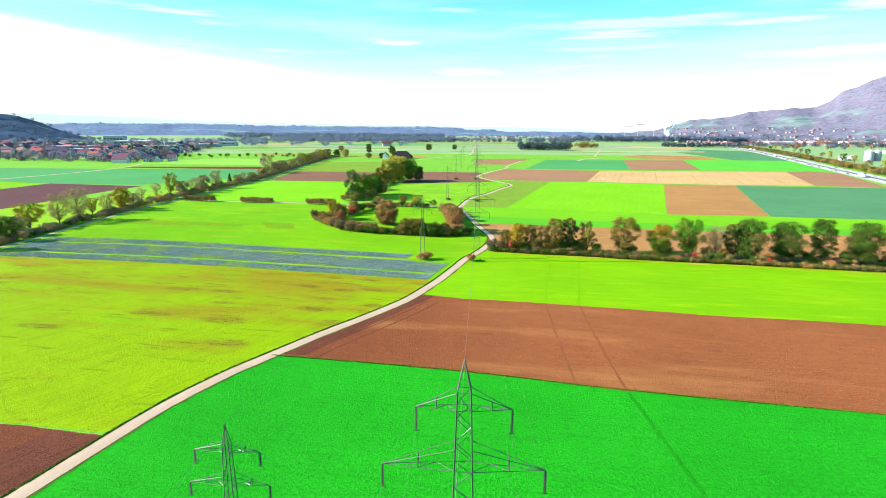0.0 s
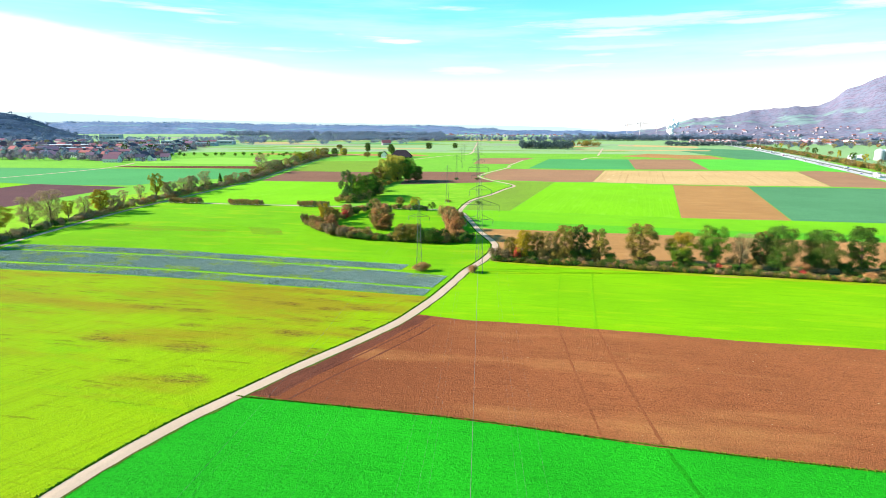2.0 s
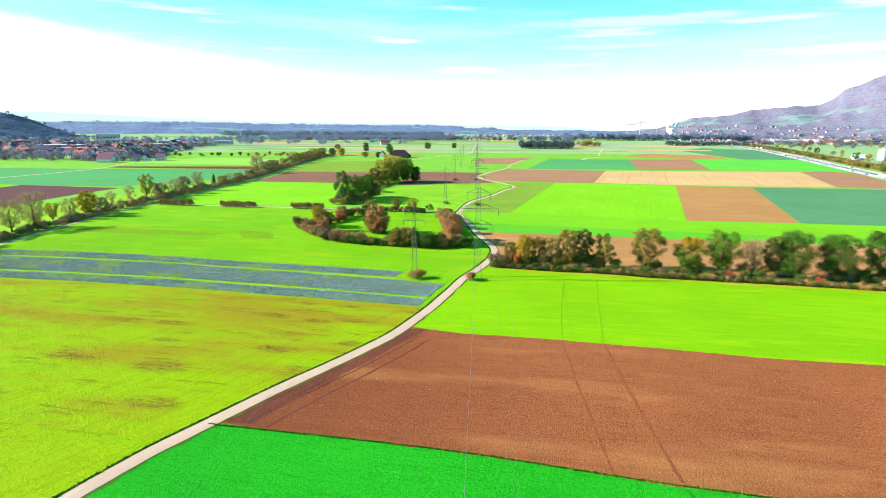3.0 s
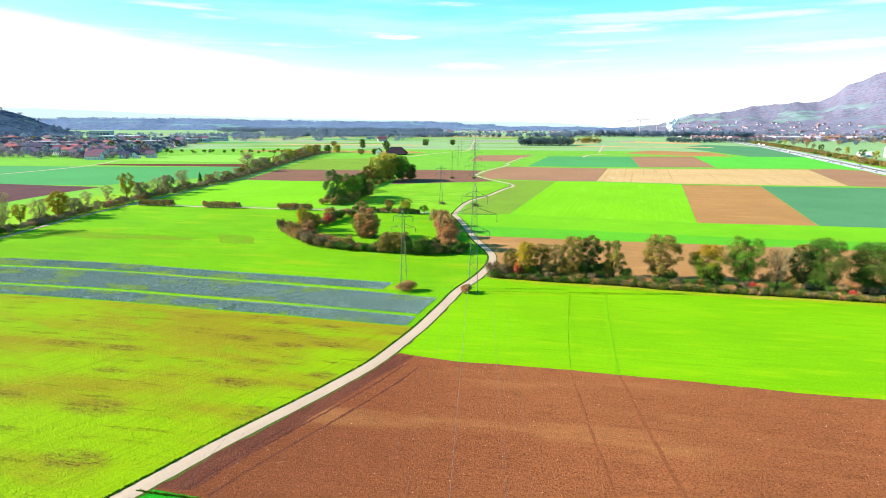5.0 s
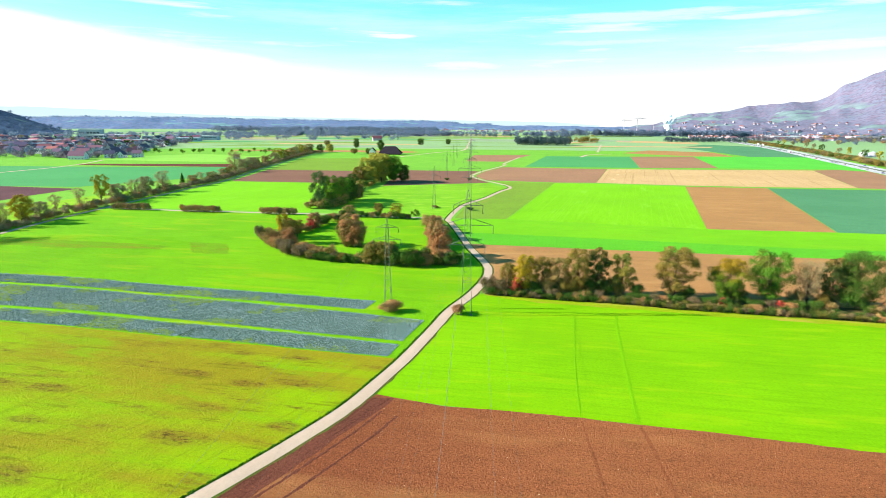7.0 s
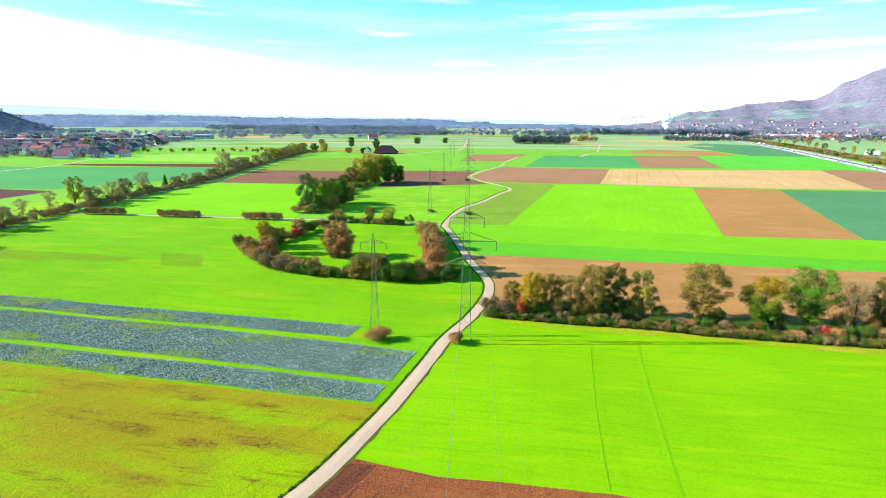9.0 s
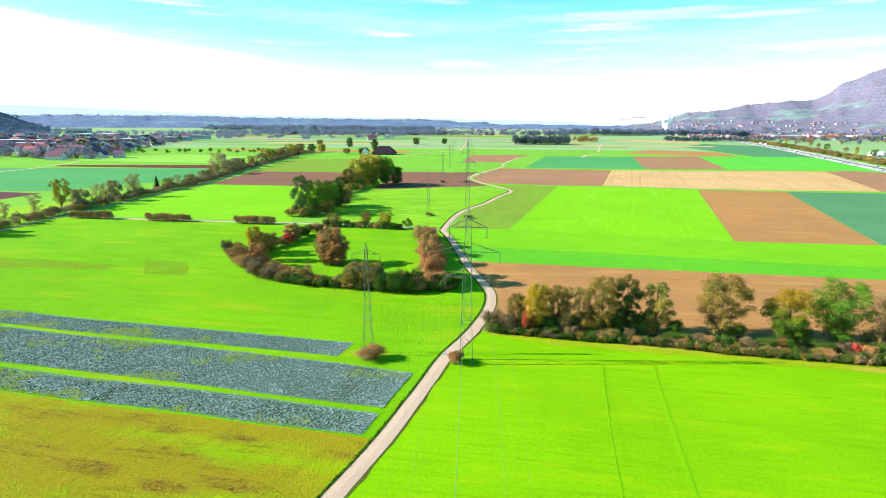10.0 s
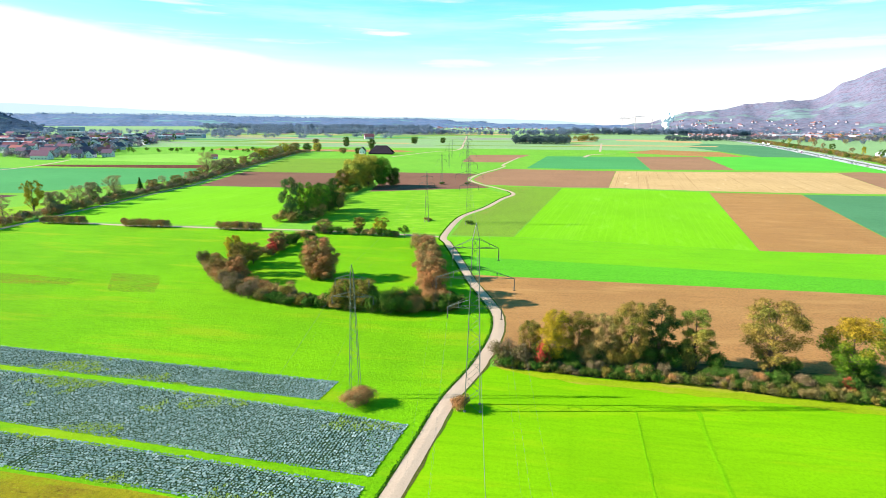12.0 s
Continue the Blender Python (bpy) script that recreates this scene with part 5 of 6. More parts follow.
# Tall trees behind the grove and the belt that leads away from them.
for kind, x, y, h, w in (("tall", -91, 392, 21, 10.5), ("green", -86, 400, 18, 11), ("green", -80, 408, 16, 11), ("dark", -78, 418, 15, 11), ("dark", -84, 424, 15, 10), ("brown", -75, 427, 10, 9),
                         ("gold", -86, 523, 21, 15), ("gold", -77, 531, 23.5, 16), ("gold", -82, 540, 24, 15), ("green", -67, 535, 21, 14), ("green", -71, 546, 22, 13), ("olive", -93, 517, 14, 11), ("dark", -60, 544, 14, 12), ("dark", -97, 508, 9, 10)):
    put_tree(kind, x, y, h, w, "tall trees behind the grove")
shrub_belt("hedgerow", "belt of green and brown shrubs behind the grove", [(-86 + 4 * math.sin(k * 0.4) + hedger.uniform(-4, 4), 386 + k * 3.4, hedger.uniform(3.5, 7.5), hedger.uniform(6, 9), hedger.choice((3, 4, 2, 0, 3))) for k in range(46)], 62, 420, 0.6)

for x, y, h, w in ((-95, 387, 5, 8), (-88, 386, 6, 8), (-82, 392, 6, 8), (-79, 400, 7, 8)):
    put_shrub("brown", x, y, h, w, "tall trees behind the grove")

# Shrubs round the pylon feet.
put_shrub("rust", -21.2, 210.5, 3.2, 5.8, "shrubs at the pylon feet")
put_shrub("rust", -19.6, 211.2, 2.8, 4.4, "shrubs at the pylon feet")
put_shrub("rust", -2.6, 209.3, 3.0, 3.2, "shrubs at the pylon feet")
put_shrub("brown", -1.8, 210.8, 2.4, 2.8, "shrubs at the pylon feet")
put_shrub("dark", -1.0, 389, 1.8, 5, "shrubs at the pylon feet")
put_shrub("olive", -22, 397, 1.6, 5, "shrubs at the pylon feet")
put_shrub("dark", -23, 559, 2, 5, "shrubs at the pylon feet")
put_shrub("dark", -3, 560, 2, 5, "shrubs at the pylon feet")

# Lone trees and orchards of the plain.
plainer = random.Random(31)
for kind, x, y, h, w in (("dark", -176, 1112, 16, 13), ("dark", -228, 1142, 18, 13), ("gold", -240, 990, 13, 13), ("dark", -165, 935, 9, 10), ("olive", -300, 1200, 12, 12), ("dark", -118, 1300, 14, 16), ("dark", -60, 1350, 12, 14), ("dark", -146, 946, 15, 8), ("olive", -186, 930, 9, 11)):
    put_tree(kind, x, y, h, w, "lone trees of the plain")
for k in range(34):
    put_tree("small", -520 + k * 8.2 + plainer.uniform(-5, 5), 880 + (k % 3) * 24 + plainer.uniform(-8, 8) + k * 1.5, plainer.uniform(5, 8), plainer.uniform(5, 8), "orchard trees by the village")
for k in range(130):
    y = plainer.uniform(800, 1400)
    put_tree(plainer.choice(("far_blue", "far_olive", "far_blue", "far_blue", "far_blue", "far_dark")), plainer.uniform(-0.84 * y, -462 - 0.33 * (y - 750)), y, plainer.uniform(8, 15), plainer.uniform(9, 14), "garden trees in the village")
MOTOR = sweep_line([(250, 80), (322, 300), (407, 560), (468, 760), (530, 960), (605, 1200), (660, 1400), (735, 1690), (800, 1960)], 8.0)
belt = []
for x, y in offset_line(MOTOR, 22):
    if 500 < y < 1650:
        for _ in range(4):
            belt.append((x + plainer.uniform(-2, 14), y + plainer.uniform(-4, 4), plainer.uniform(4, 8.5), plainer.uniform(7, 11), plainer.choice((0, 2, 5, 2, 5, 3))))
shrub_belt("hedgerow", "olive and brown autumn hedgerow along the motorway", belt, 63, 420, 0.7)
for k in range(14):
    y = 600 + k * 75 + plainer.uniform(-20, 20)
    put_tree(plainer.choice(("far_olive", "far_yellow", "far_olive", "far_dark")), 470 + (y - 560) * 0.315 + plainer.uniform(-4, 10), y, plainer.uniform(9, 14), plainer.uniform(8, 12), "autumn trees along the motorway")
for k in range(70):
    y = plainer.uniform(1500, 2300)
    put_tree(plainer.choice(("far_dark", "far_olive", "far_brown", "far_blue", "far_blue")), plainer.uniform(0.52 * y, 0.8 * y), y, plainer.uniform(9, 16), plainer.uniform(10, 16), "garden trees in the town")


def woodland(label, spots, h, w, mat, per, seed):
    """Far woods: crowns of many leaf clumps on short trunks."""
    rng = random.Random(seed)
    verts, faces = [], []
    for x, y, z in spots:
        k = rng.uniform(0.7, 1.15)
        beam(verts, faces, (x, y, z - 1), (x, y, z + h * 0.5 * k), 0.8, 3, 0.3)
        blobs = [(x + rng.gauss(0, w * 0.2), y + rng.gauss(0, w * 0.2), z + h * k * rng.uniform(0.25, 0.8), w * rng.uniform(0.25, 0.4), 0.9) for _ in range(4)]
        v, f = leaves(rng, blobs, int(per * 3.6), w * 0.15)
        i = len(verts)
        verts += v
        faces += [tuple(q + i for q in g) for g in f]
    tagged(mesh_part("woodland", verts, faces, mat), label, "woodland", "far woods", "stuff")


def scatter(n, x0, x1, y0, y1, seed, slope=0.0):
    rng = random.Random(seed)
    return [(x, rng.uniform(y0, y1) + slope * (x - x0), 0) for x in (rng.uniform(x0, x1) for _ in range(n))]


# L_FAR, L_SLATE and L_VILLAGE woods show haze painted into the leaves.
woodland("haze-blue woods before the low ridge", scatter(260, -760, -120, 2020, 2240, 21), 17, 19, L_FAR, 30, 21)
woodland("haze-blue thickets behind the village fields", scatter(150, -1000, -420, 1900, 2300, 22), 11, 16, L_FAR, 26, 22)
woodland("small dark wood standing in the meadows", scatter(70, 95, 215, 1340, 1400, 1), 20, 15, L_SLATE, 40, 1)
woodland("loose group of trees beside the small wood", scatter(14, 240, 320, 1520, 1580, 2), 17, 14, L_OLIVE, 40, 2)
woodland("long haze-blue belt of woods across the plain", scatter(230, 330, 1050, 2230, 2300, 3), 27, 22, L_FAR, 34, 3)
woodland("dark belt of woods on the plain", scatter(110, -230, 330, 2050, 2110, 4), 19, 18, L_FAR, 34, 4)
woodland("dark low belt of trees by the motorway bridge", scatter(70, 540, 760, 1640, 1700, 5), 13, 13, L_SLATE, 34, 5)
woodland("far haze-blue woods on the plain", scatter(260, -1250, -180, 2600, 2800, 6), 26, 26, L_FAR, 30, 6)
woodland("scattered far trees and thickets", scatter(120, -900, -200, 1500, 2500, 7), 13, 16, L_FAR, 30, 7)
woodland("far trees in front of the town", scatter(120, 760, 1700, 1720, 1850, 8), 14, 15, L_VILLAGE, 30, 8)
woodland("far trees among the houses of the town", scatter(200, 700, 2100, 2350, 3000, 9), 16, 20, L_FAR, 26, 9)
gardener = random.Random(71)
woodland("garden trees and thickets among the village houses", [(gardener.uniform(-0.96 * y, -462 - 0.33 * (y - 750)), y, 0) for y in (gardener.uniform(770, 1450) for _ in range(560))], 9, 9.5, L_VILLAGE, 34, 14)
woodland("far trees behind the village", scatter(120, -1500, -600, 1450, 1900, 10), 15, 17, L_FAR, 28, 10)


# ---- hills and the mountain ----
def hill_mat(name, wood, wood2, grass, share, size, meadow_top):
    m, nt, p = node_mat(name, 1.0)
    flat = mapped(nt)
    c = mix(nt, level(nt, noise_at(nt, flat, 0.02, 6, 0.7), 0.35, 0.65), wood, wood2)
    c = mix(nt, level(nt, noise_at(nt, flat, 0.05, 5, 0.7), 0.44, 0.62, 0, 0.75), c, tuple(0.55 * v for v in wood))
    sep = nt.nodes.new("ShaderNodeSeparateXYZ")
    nt.links.new(flat, sep.inputs[0])
    both = nt.nodes.new("ShaderNodeMath")
    both.operation = "MULTIPLY"
    nt.links.new(level(nt, noise_at(nt, flat, size, 4, 0.55), share, share + 0.04), both.inputs[0])
    nt.links.new(level(nt, sep.outputs[2], meadow_top, meadow_top * 0.7), both.inputs[1])
    c = mix(nt, both.outputs[0], c, mix(nt, level(nt, noise_at(nt, flat, 0.012, 3), 0.4, 0.6), grass, tuple(0.75 * v for v in grass)))
    nt.links.new(c, p.inputs["Base Color"])
    bumped(nt, p, noise_at(nt, flat, 0.05, 5, 0.7), 0.35, 11)
    return m


def ridge(name, label, profile, r0, r1, depth, material, rough=6.0, rings=18, step=0.25, foot=1.0):
    """A range of hills: crest heights over bearings, falling to the plain towards the viewer's side."""
    verts, faces = [], []
    a0, a1 = profile[0][0], profile[-1][0]
    n = int((a1 - a0) / step) + 1
    az = [a0 + (a1 - a0) * i / (n - 1) for i in range(n)]
    for j in range(rings):
        f = j / (rings - 1)
        for a in az:
            crest = float(np.interp(a, [q[0] for q in profile], [q[1] for q in profile]))
            r = r0 + (r1 - r0) * (a - a0) / (a1 - a0) - depth * (1 - f) + 90 * noise.noise((a * 0.3, f * 3, 7))
            s = f ** foot
            x, y = r * math.sin(radians(a)), r * math.cos(radians(a))
            z = crest * s + rough * min(1, 4 * f) * (noise.noise((x * 0.006, y * 0.006, 1)) + 0.6 * noise.noise((x * 0.02, y * 0.02, 4)))
            verts.append((x, y, max(z, -2) if j else -5))
    for j in range(rings - 1):
        for i in range(n - 1):
            k = j * n + i
            faces.append((k, k + 1, k + n + 1, k + n))
    ob = mesh_part(name, verts, faces, material, smooth=True)
    return tagged(ob, label, "hill", kind="structure"), verts, n


# Blue-violet aerial haze is painted into the wood and meadow colours of the hills.
M_MOUNT = hill_mat("mountain_woods_hazed", (0.165, 0.135, 0.19), (0.13, 0.15, 0.21), (0.165, 0.225, 0.225), 0.57, 0.0036, 190)
M_HILL = hill_mat("hill_woods_hazed", (0.02, 0.05, 0.11), (0.034, 0.072, 0.125), (0.09, 0.18, 0.17), 0.66, 0.003, 90)
M_RIDGE = hill_mat("ridge_woods_hazed", (0.085, 0.145, 0.26), (0.15, 0.17, 0.26), (0.15, 0.27, 0.28), 0.6, 0.004, 60)
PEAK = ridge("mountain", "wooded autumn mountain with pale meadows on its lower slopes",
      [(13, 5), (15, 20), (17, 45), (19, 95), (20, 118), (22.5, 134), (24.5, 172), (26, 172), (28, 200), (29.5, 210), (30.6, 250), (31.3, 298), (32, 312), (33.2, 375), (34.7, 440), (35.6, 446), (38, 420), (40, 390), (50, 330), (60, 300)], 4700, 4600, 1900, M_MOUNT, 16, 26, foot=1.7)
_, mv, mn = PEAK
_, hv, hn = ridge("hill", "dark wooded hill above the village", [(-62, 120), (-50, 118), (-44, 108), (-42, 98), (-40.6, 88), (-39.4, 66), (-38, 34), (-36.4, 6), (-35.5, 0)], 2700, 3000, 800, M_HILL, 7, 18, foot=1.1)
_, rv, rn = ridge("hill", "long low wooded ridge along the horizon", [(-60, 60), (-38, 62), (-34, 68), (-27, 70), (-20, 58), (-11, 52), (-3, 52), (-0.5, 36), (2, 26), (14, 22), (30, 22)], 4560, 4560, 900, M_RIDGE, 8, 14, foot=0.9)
# Backdrop glows by emission, standing in for the bright haze over far mountains.
M_DISTANCE = bpy.data.materials.new("far_distance_glow")
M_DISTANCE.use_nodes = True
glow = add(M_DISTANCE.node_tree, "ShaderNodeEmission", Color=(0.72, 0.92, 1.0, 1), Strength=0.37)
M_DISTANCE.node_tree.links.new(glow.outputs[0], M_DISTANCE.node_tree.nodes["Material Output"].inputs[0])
ridge("backdrop", "glowing pale blue mountains far behind the ridge", [(-60, 120), (-45, 122), (-39, 132), (-32, 112), (-25, 88), (-12, 74), (0, 62), (8, 52), (12, 30)], 4780, 4780, 60, M_DISTANCE, 3, 5, 0.5)
ranger = random.Random(5)
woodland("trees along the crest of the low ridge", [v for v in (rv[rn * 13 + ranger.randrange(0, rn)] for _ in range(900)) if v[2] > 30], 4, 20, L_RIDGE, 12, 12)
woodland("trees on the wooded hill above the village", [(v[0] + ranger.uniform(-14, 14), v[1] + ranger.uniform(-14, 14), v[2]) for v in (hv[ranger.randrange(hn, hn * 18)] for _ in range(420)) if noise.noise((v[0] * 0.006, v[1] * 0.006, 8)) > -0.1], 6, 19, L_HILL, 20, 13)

# ---- power lines ----
M_CONCRETE = plain_mat("weathered_concrete", (0.20, 0.19, 0.17), 0.9, 0, 0.2, 2)


def lattice(ob, levels, w, fine):
    """Four legs with cross bracing between levels of (height, half width)."""
    corners = ((-1, -1), (1, -1), (1, 1), (-1, 1))
    for cx, cy in corners:
        bars("leg", [((cx * a[1], cy * a[1], a[0]), (cx * b[1], cy * b[1], b[0])) for a, b in zip(levels, levels[1:])], w, M_STEEL, ob)
    for k in range(4):
        (ax, ay), (bx, by) = corners[k], corners[(k + 1) % 4]
        pairs = []
        for i, (a, b) in enumerate(zip(levels, levels[1:])):
            n = max(1, round((b[0] - a[0]) / (a[1] + b[1]) / 0.9))
            for j in range(n):
                f, g = j / n, (j + 1) / n
                z0, z1 = a[0] + (b[0] - a[0]) * f, a[0] + (b[0] - a[0]) * g
                h0, h1 = a[1] + (b[1] - a[1]) * f, a[1] + (b[1] - a[1]) * g
                if (i + j) % 2:
                    pairs.append(((ax * h0, ay * h0, z0), (bx * h1, by * h1, z1)))
                else:
                    pairs.append(((bx * h0, by * h0, z0), (ax * h1, ay * h1, z1)))
            pairs.append(((ax * b[1], ay * b[1], b[0]), (bx * b[1], by * b[1], b[0])))
        if fine:
            for pair in pairs:
                bars("brace", [pair], w * 0.55, M_STEEL, ob)
        else:
            tagged(bars("bracing", pairs, w * 0.55, M_STEEL, ob), kind="stuff")


def crossarm(ob, z, half, body, rise, w, string):
    """One arm to each side: two lower chords, two ties, stiffeners, and an insulator string at the tip."""
    for s in (-1, 1):
        tip = (s * half, 0, z)
        pairs = [((s * body, -body, z), tip), ((s * body, body, z), tip), ((s * body, -body, z + rise), tip), ((s * body, body, z + rise), tip)]
        for f in (0.5,):
            x = s * (body + (half - body) * f)
            h, v = body * (1 - f), rise * (1 - f)
            pairs += [((x, -h, z), (x, h, z)), ((x, -h, z), (x, -h, z + v)), ((x, h, z), (x, h, z + v)), ((x, -h, z + v), (x, h, z + v))]
        pairs += [((s * body, -body, z), (s * (body + (half - body) * 0.25), body * 0.75, z)), ((s * (body + (half - body) * 0.25), body * 0.75, z), (s * (body + (half - body) * 0.5), -body * 0.5, z))]
        arm = bars("crossarm", pairs, w, M_STEEL, ob)
        verts, faces = [], []
        beam(verts, faces, tip, (s * half, 0, z - string), 0.07, 6)
        n = int(string / 0.18)
        for k in range(n):
            q = z - 0.15 - (string - 0.35) * k / (n - 1)
            beam(verts, faces, (s * half, 0, q), (s * half, 0, q - 0.07), 0.27, 8, 0.16)
        beam(verts, faces, (s * half - 0.25, 0, z - string), (s * half + 0.25, 0, z - string), 0.08, 5)
        mesh_part("insulator", verts, faces, M_INSUL, arm, "dark ribbed insulator string")


def pylon(label, h, levels, arms, w, string, fine):
    ob = thing("pylon", label, "pylon", "pylons of the power lines")
    lattice(ob, levels, w, fine)
    top = levels[-1]
    bars("peak", [((cx * top[1], cy * top[1], top[0]), (0, 0, h)) for cx, cy in ((-1, -1), (1, -1), (1, 1), (-1, 1))], w * 0.9, M_STEEL, ob)
    for z, half, body, rise in arms:
        crossarm(ob, z, half, body, rise, w * 0.62, string)
    for cx in (-1, 1):
        for cy in (-1, 1):
            verts, faces = [], []
            beam(verts, faces, (cx * levels[0][1], cy * levels[0][1], -0.2), (cx * levels[0][1], cy * levels[0][1], 0.25), 0.55, 8)
            mesh_part("footing", verts, faces, M_CONCRETE, ob, "short concrete footing")
    return ob


ARMS_E = [(29.4, 3.8, 0.58, 1.5), (24.2, 6.6, 0.72, 1.9), (19.0, 4.6, 0.88, 1.6)]
ARMS_W = [(22.7, 3.0, 0.3, 0.8), (19.4, 3.7, 0.38, 0.9)]
EAST = [(-1.2, -130), (-0.65, 39.2), (-0.2, 210.5), (-1.4, 389), (-2.6, 559), (-3.6, 722), (-4.4, 884)]
WEST_LINE = [(-22.6, -125), (-21.8, 42.3), (-21.8, 213.4), (-22.3, 393), (-23, 557), (-23.3, 716), (-24.5, 868)]
LEVELS_E = [(0, 1.38), (9, 1.12), (19, 0.88), (24.2, 0.72), (29.4, 0.58), (30.9, 0.54)]
LEVELS_W = [(0, 1.0), (8, 0.72), (16, 0.46), (19.4, 0.38), (22.7, 0.3), (23.5, 0.28)]
for spots, label, h, levels, arms, w, string in ((EAST, "tall grey lattice steel pylon with three crossarms", 33.5, LEVELS_E, ARMS_E, 0.115, 2.1), (WEST_LINE, "slender grey lattice steel pylon with two crossarms", 25.3, LEVELS_W, ARMS_W, 0.09, 1.4)):
    near, far = (pylon(label, h, levels, arms, w, string, fine) for fine in (True, False))
    near.matrix_basis, far.matrix_basis = at(*spots[1]), at(*spots[4])
    for k in (0, 2, 3, 5, 6):
        copy_thing(near if k < 4 else far, at(*spots[k]))


def cable(a, b, sag, r):
    verts, faces = [], []
    n = 24
    for k in range(n + 1):
        f = k / n
        p = Vector(a).lerp(Vector(b), f) - Vector((0, 0, 4 * sag * f * (1 - f)))
        for q in range(4):
            verts.append((p.x + r * math.cos(q * 1.5708), p.y, p.z + r * math.sin(q * 1.5708)))
    for k in range(n):
        for q in range(4):
            i, j = 4 * k + q, 4 * k + (q + 1) % 4
            faces.append((i, j, j + 4, i + 4))
    tagged(mesh_part("power_cable", verts, faces, M_WIRE), "thin sagging aluminium cable hung between two pylons", "cable", "cables of the power lines")


for spots, arms, h, string in ((EAST, ARMS_E, 33.5, 2.1), (WEST_LINE, ARMS_W, 25.3, 1.4)):
    for (ax, ay), (bx, by) in zip(spots, spots[1:]):
        cable((ax, ay, h), (bx, by, h), 3.5, 0.013)
        for z, half, _, _ in arms:
            for s in (-1, 1):
                cable((ax + s * half, ay, z - string), (bx + s * half, by, z - string), 5.0, 0.005)

# ---- motorway ----
M_MEDIAN = crop_mat("median_shrubs", (0.16, 0.16, 0.08), (0.10, 0.10, 0.06), None, 70, 0.3, 0.5, 0.05, 1.0, 0.5)
M_WHITE = plain_mat("white_paint", (0.78, 0.78, 0.76), 0.6, 0, 0.06, 2)
M_BLACK = plain_mat("black_rubber", (0.03, 0.03, 0.03), 0.8, 0, 0.1, 3)
M_GLASS = plain_mat("dark_glass", (0.05, 0.06, 0.08), 0.3, 0, 0.05, 2, 0.3)
M_CAR = random_mat("car_paint", [(0.75, 0.75, 0.75), (0.05, 0.05, 0.06), (0.4, 0.41, 0.43), (0.35, 0.03, 0.03), (0.05, 0.1, 0.3), (0.7, 0.7, 0.68)], 0.35)
ribbon("road_west", MOTOR, 14.5, -2.0, 0.14, M_ROAD, "pale grey southbound motorway carriageway", "road", 0.1)
ribbon("road_east", MOTOR, -2.0, 14.5, 0.14, M_ROAD, "pale grey northbound motorway carriageway", "road", 0.1)
ribbon("ground_median", MOTOR, 2.0, 2.0, 0.16, M_MEDIAN, "planted strip between the motorway carriageways", "ground", 0.2)
for d in (-13.6, -5.9, -2.6, 2.6, 5.9, 13.6):
    line = offset_line(MOTOR, d)
    ribbon("road_marking", line, 0.14, 0.14, 0.165, M_WHITE, "white painted lane line on the motorway", "road marking", 0.0)
for d in (-1.0, 1.0):
    verts, faces = [], []
    line = offset_line(MOTOR, d)
    for a, b in zip(line, line[1:]):
        beam(verts, faces, (*a, 0.75), (*b, 0.75), 0.32)
        beam(verts, faces, (*a, 0.1), (*a, 0.75), 0.15)
    tagged(mesh_part("crash_barrier", verts, faces, M_STEEL), "long grey steel crash barrier on the median", "barrier", kind="structure")


def loft(name, rows, mat, parent, label=""):
    """A body from cross-sections (x, half width, low, high) along its length."""
    verts, faces = [], []
    for x, hw, lo, hi in rows:
        verts += [(x, -hw, lo), (x, hw, lo), (x, hw, lo + (hi - lo) * 0.7), (x, hw * 0.9, hi), (x, -hw * 0.9, hi), (x, -hw, lo + (hi - lo) * 0.7)]
    for k in range(len(rows) - 1):
        for q in range(6):
            i, j = 6 * k + q, 6 * k + (q + 1) % 6
            faces.append((i, j, j + 6, i + 6))
    faces += [tuple(range(6))[::-1], tuple(6 * (len(rows) - 1) + q for q in range(6))]
    return mesh_part(name, verts, faces, mat, parent, label)


def wheel(parent, x, y, r):
    verts, faces = [], []
    beam(verts, faces, (x, y - 0.11, r), (x, y + 0.11, r), 2 * r, 12)
    w = mesh_part("wheel", verts, faces, M_BLACK, parent)
    verts, faces = [], []
    beam(verts, faces, (x, y - 0.125, r), (x, y + 0.125, r), 1.1 * r, 8)
    mesh_part("rim", verts, faces, M_STEEL, w)


def car():
    ob = thing("car", "small passenger car driving on the motorway", "car", "vehicles on the motorway")
    loft("body", [(-2.2, 0.78, 0.35, 0.8), (-2.0, 0.86, 0.25, 0.95), (-0.9, 0.88, 0.22, 0.98), (0.8, 0.88, 0.22, 0.95), (1.9, 0.84, 0.25, 0.8), (2.15, 0.74, 0.35, 0.65)], M_CAR, ob)
    loft("cabin", [(-1.7, 0.72, 0.9, 1.0), (-1.1, 0.74, 0.9, 1.42), (0.2, 0.74, 0.9, 1.46), (1.0, 0.72, 0.88, 0.96)], M_GLASS, ob, "dark tinted car windows")
    for x in (-1.35, 1.35):
        for y in (-0.82, 0.82):
            wheel(ob, x, y, 0.32)
    return ob


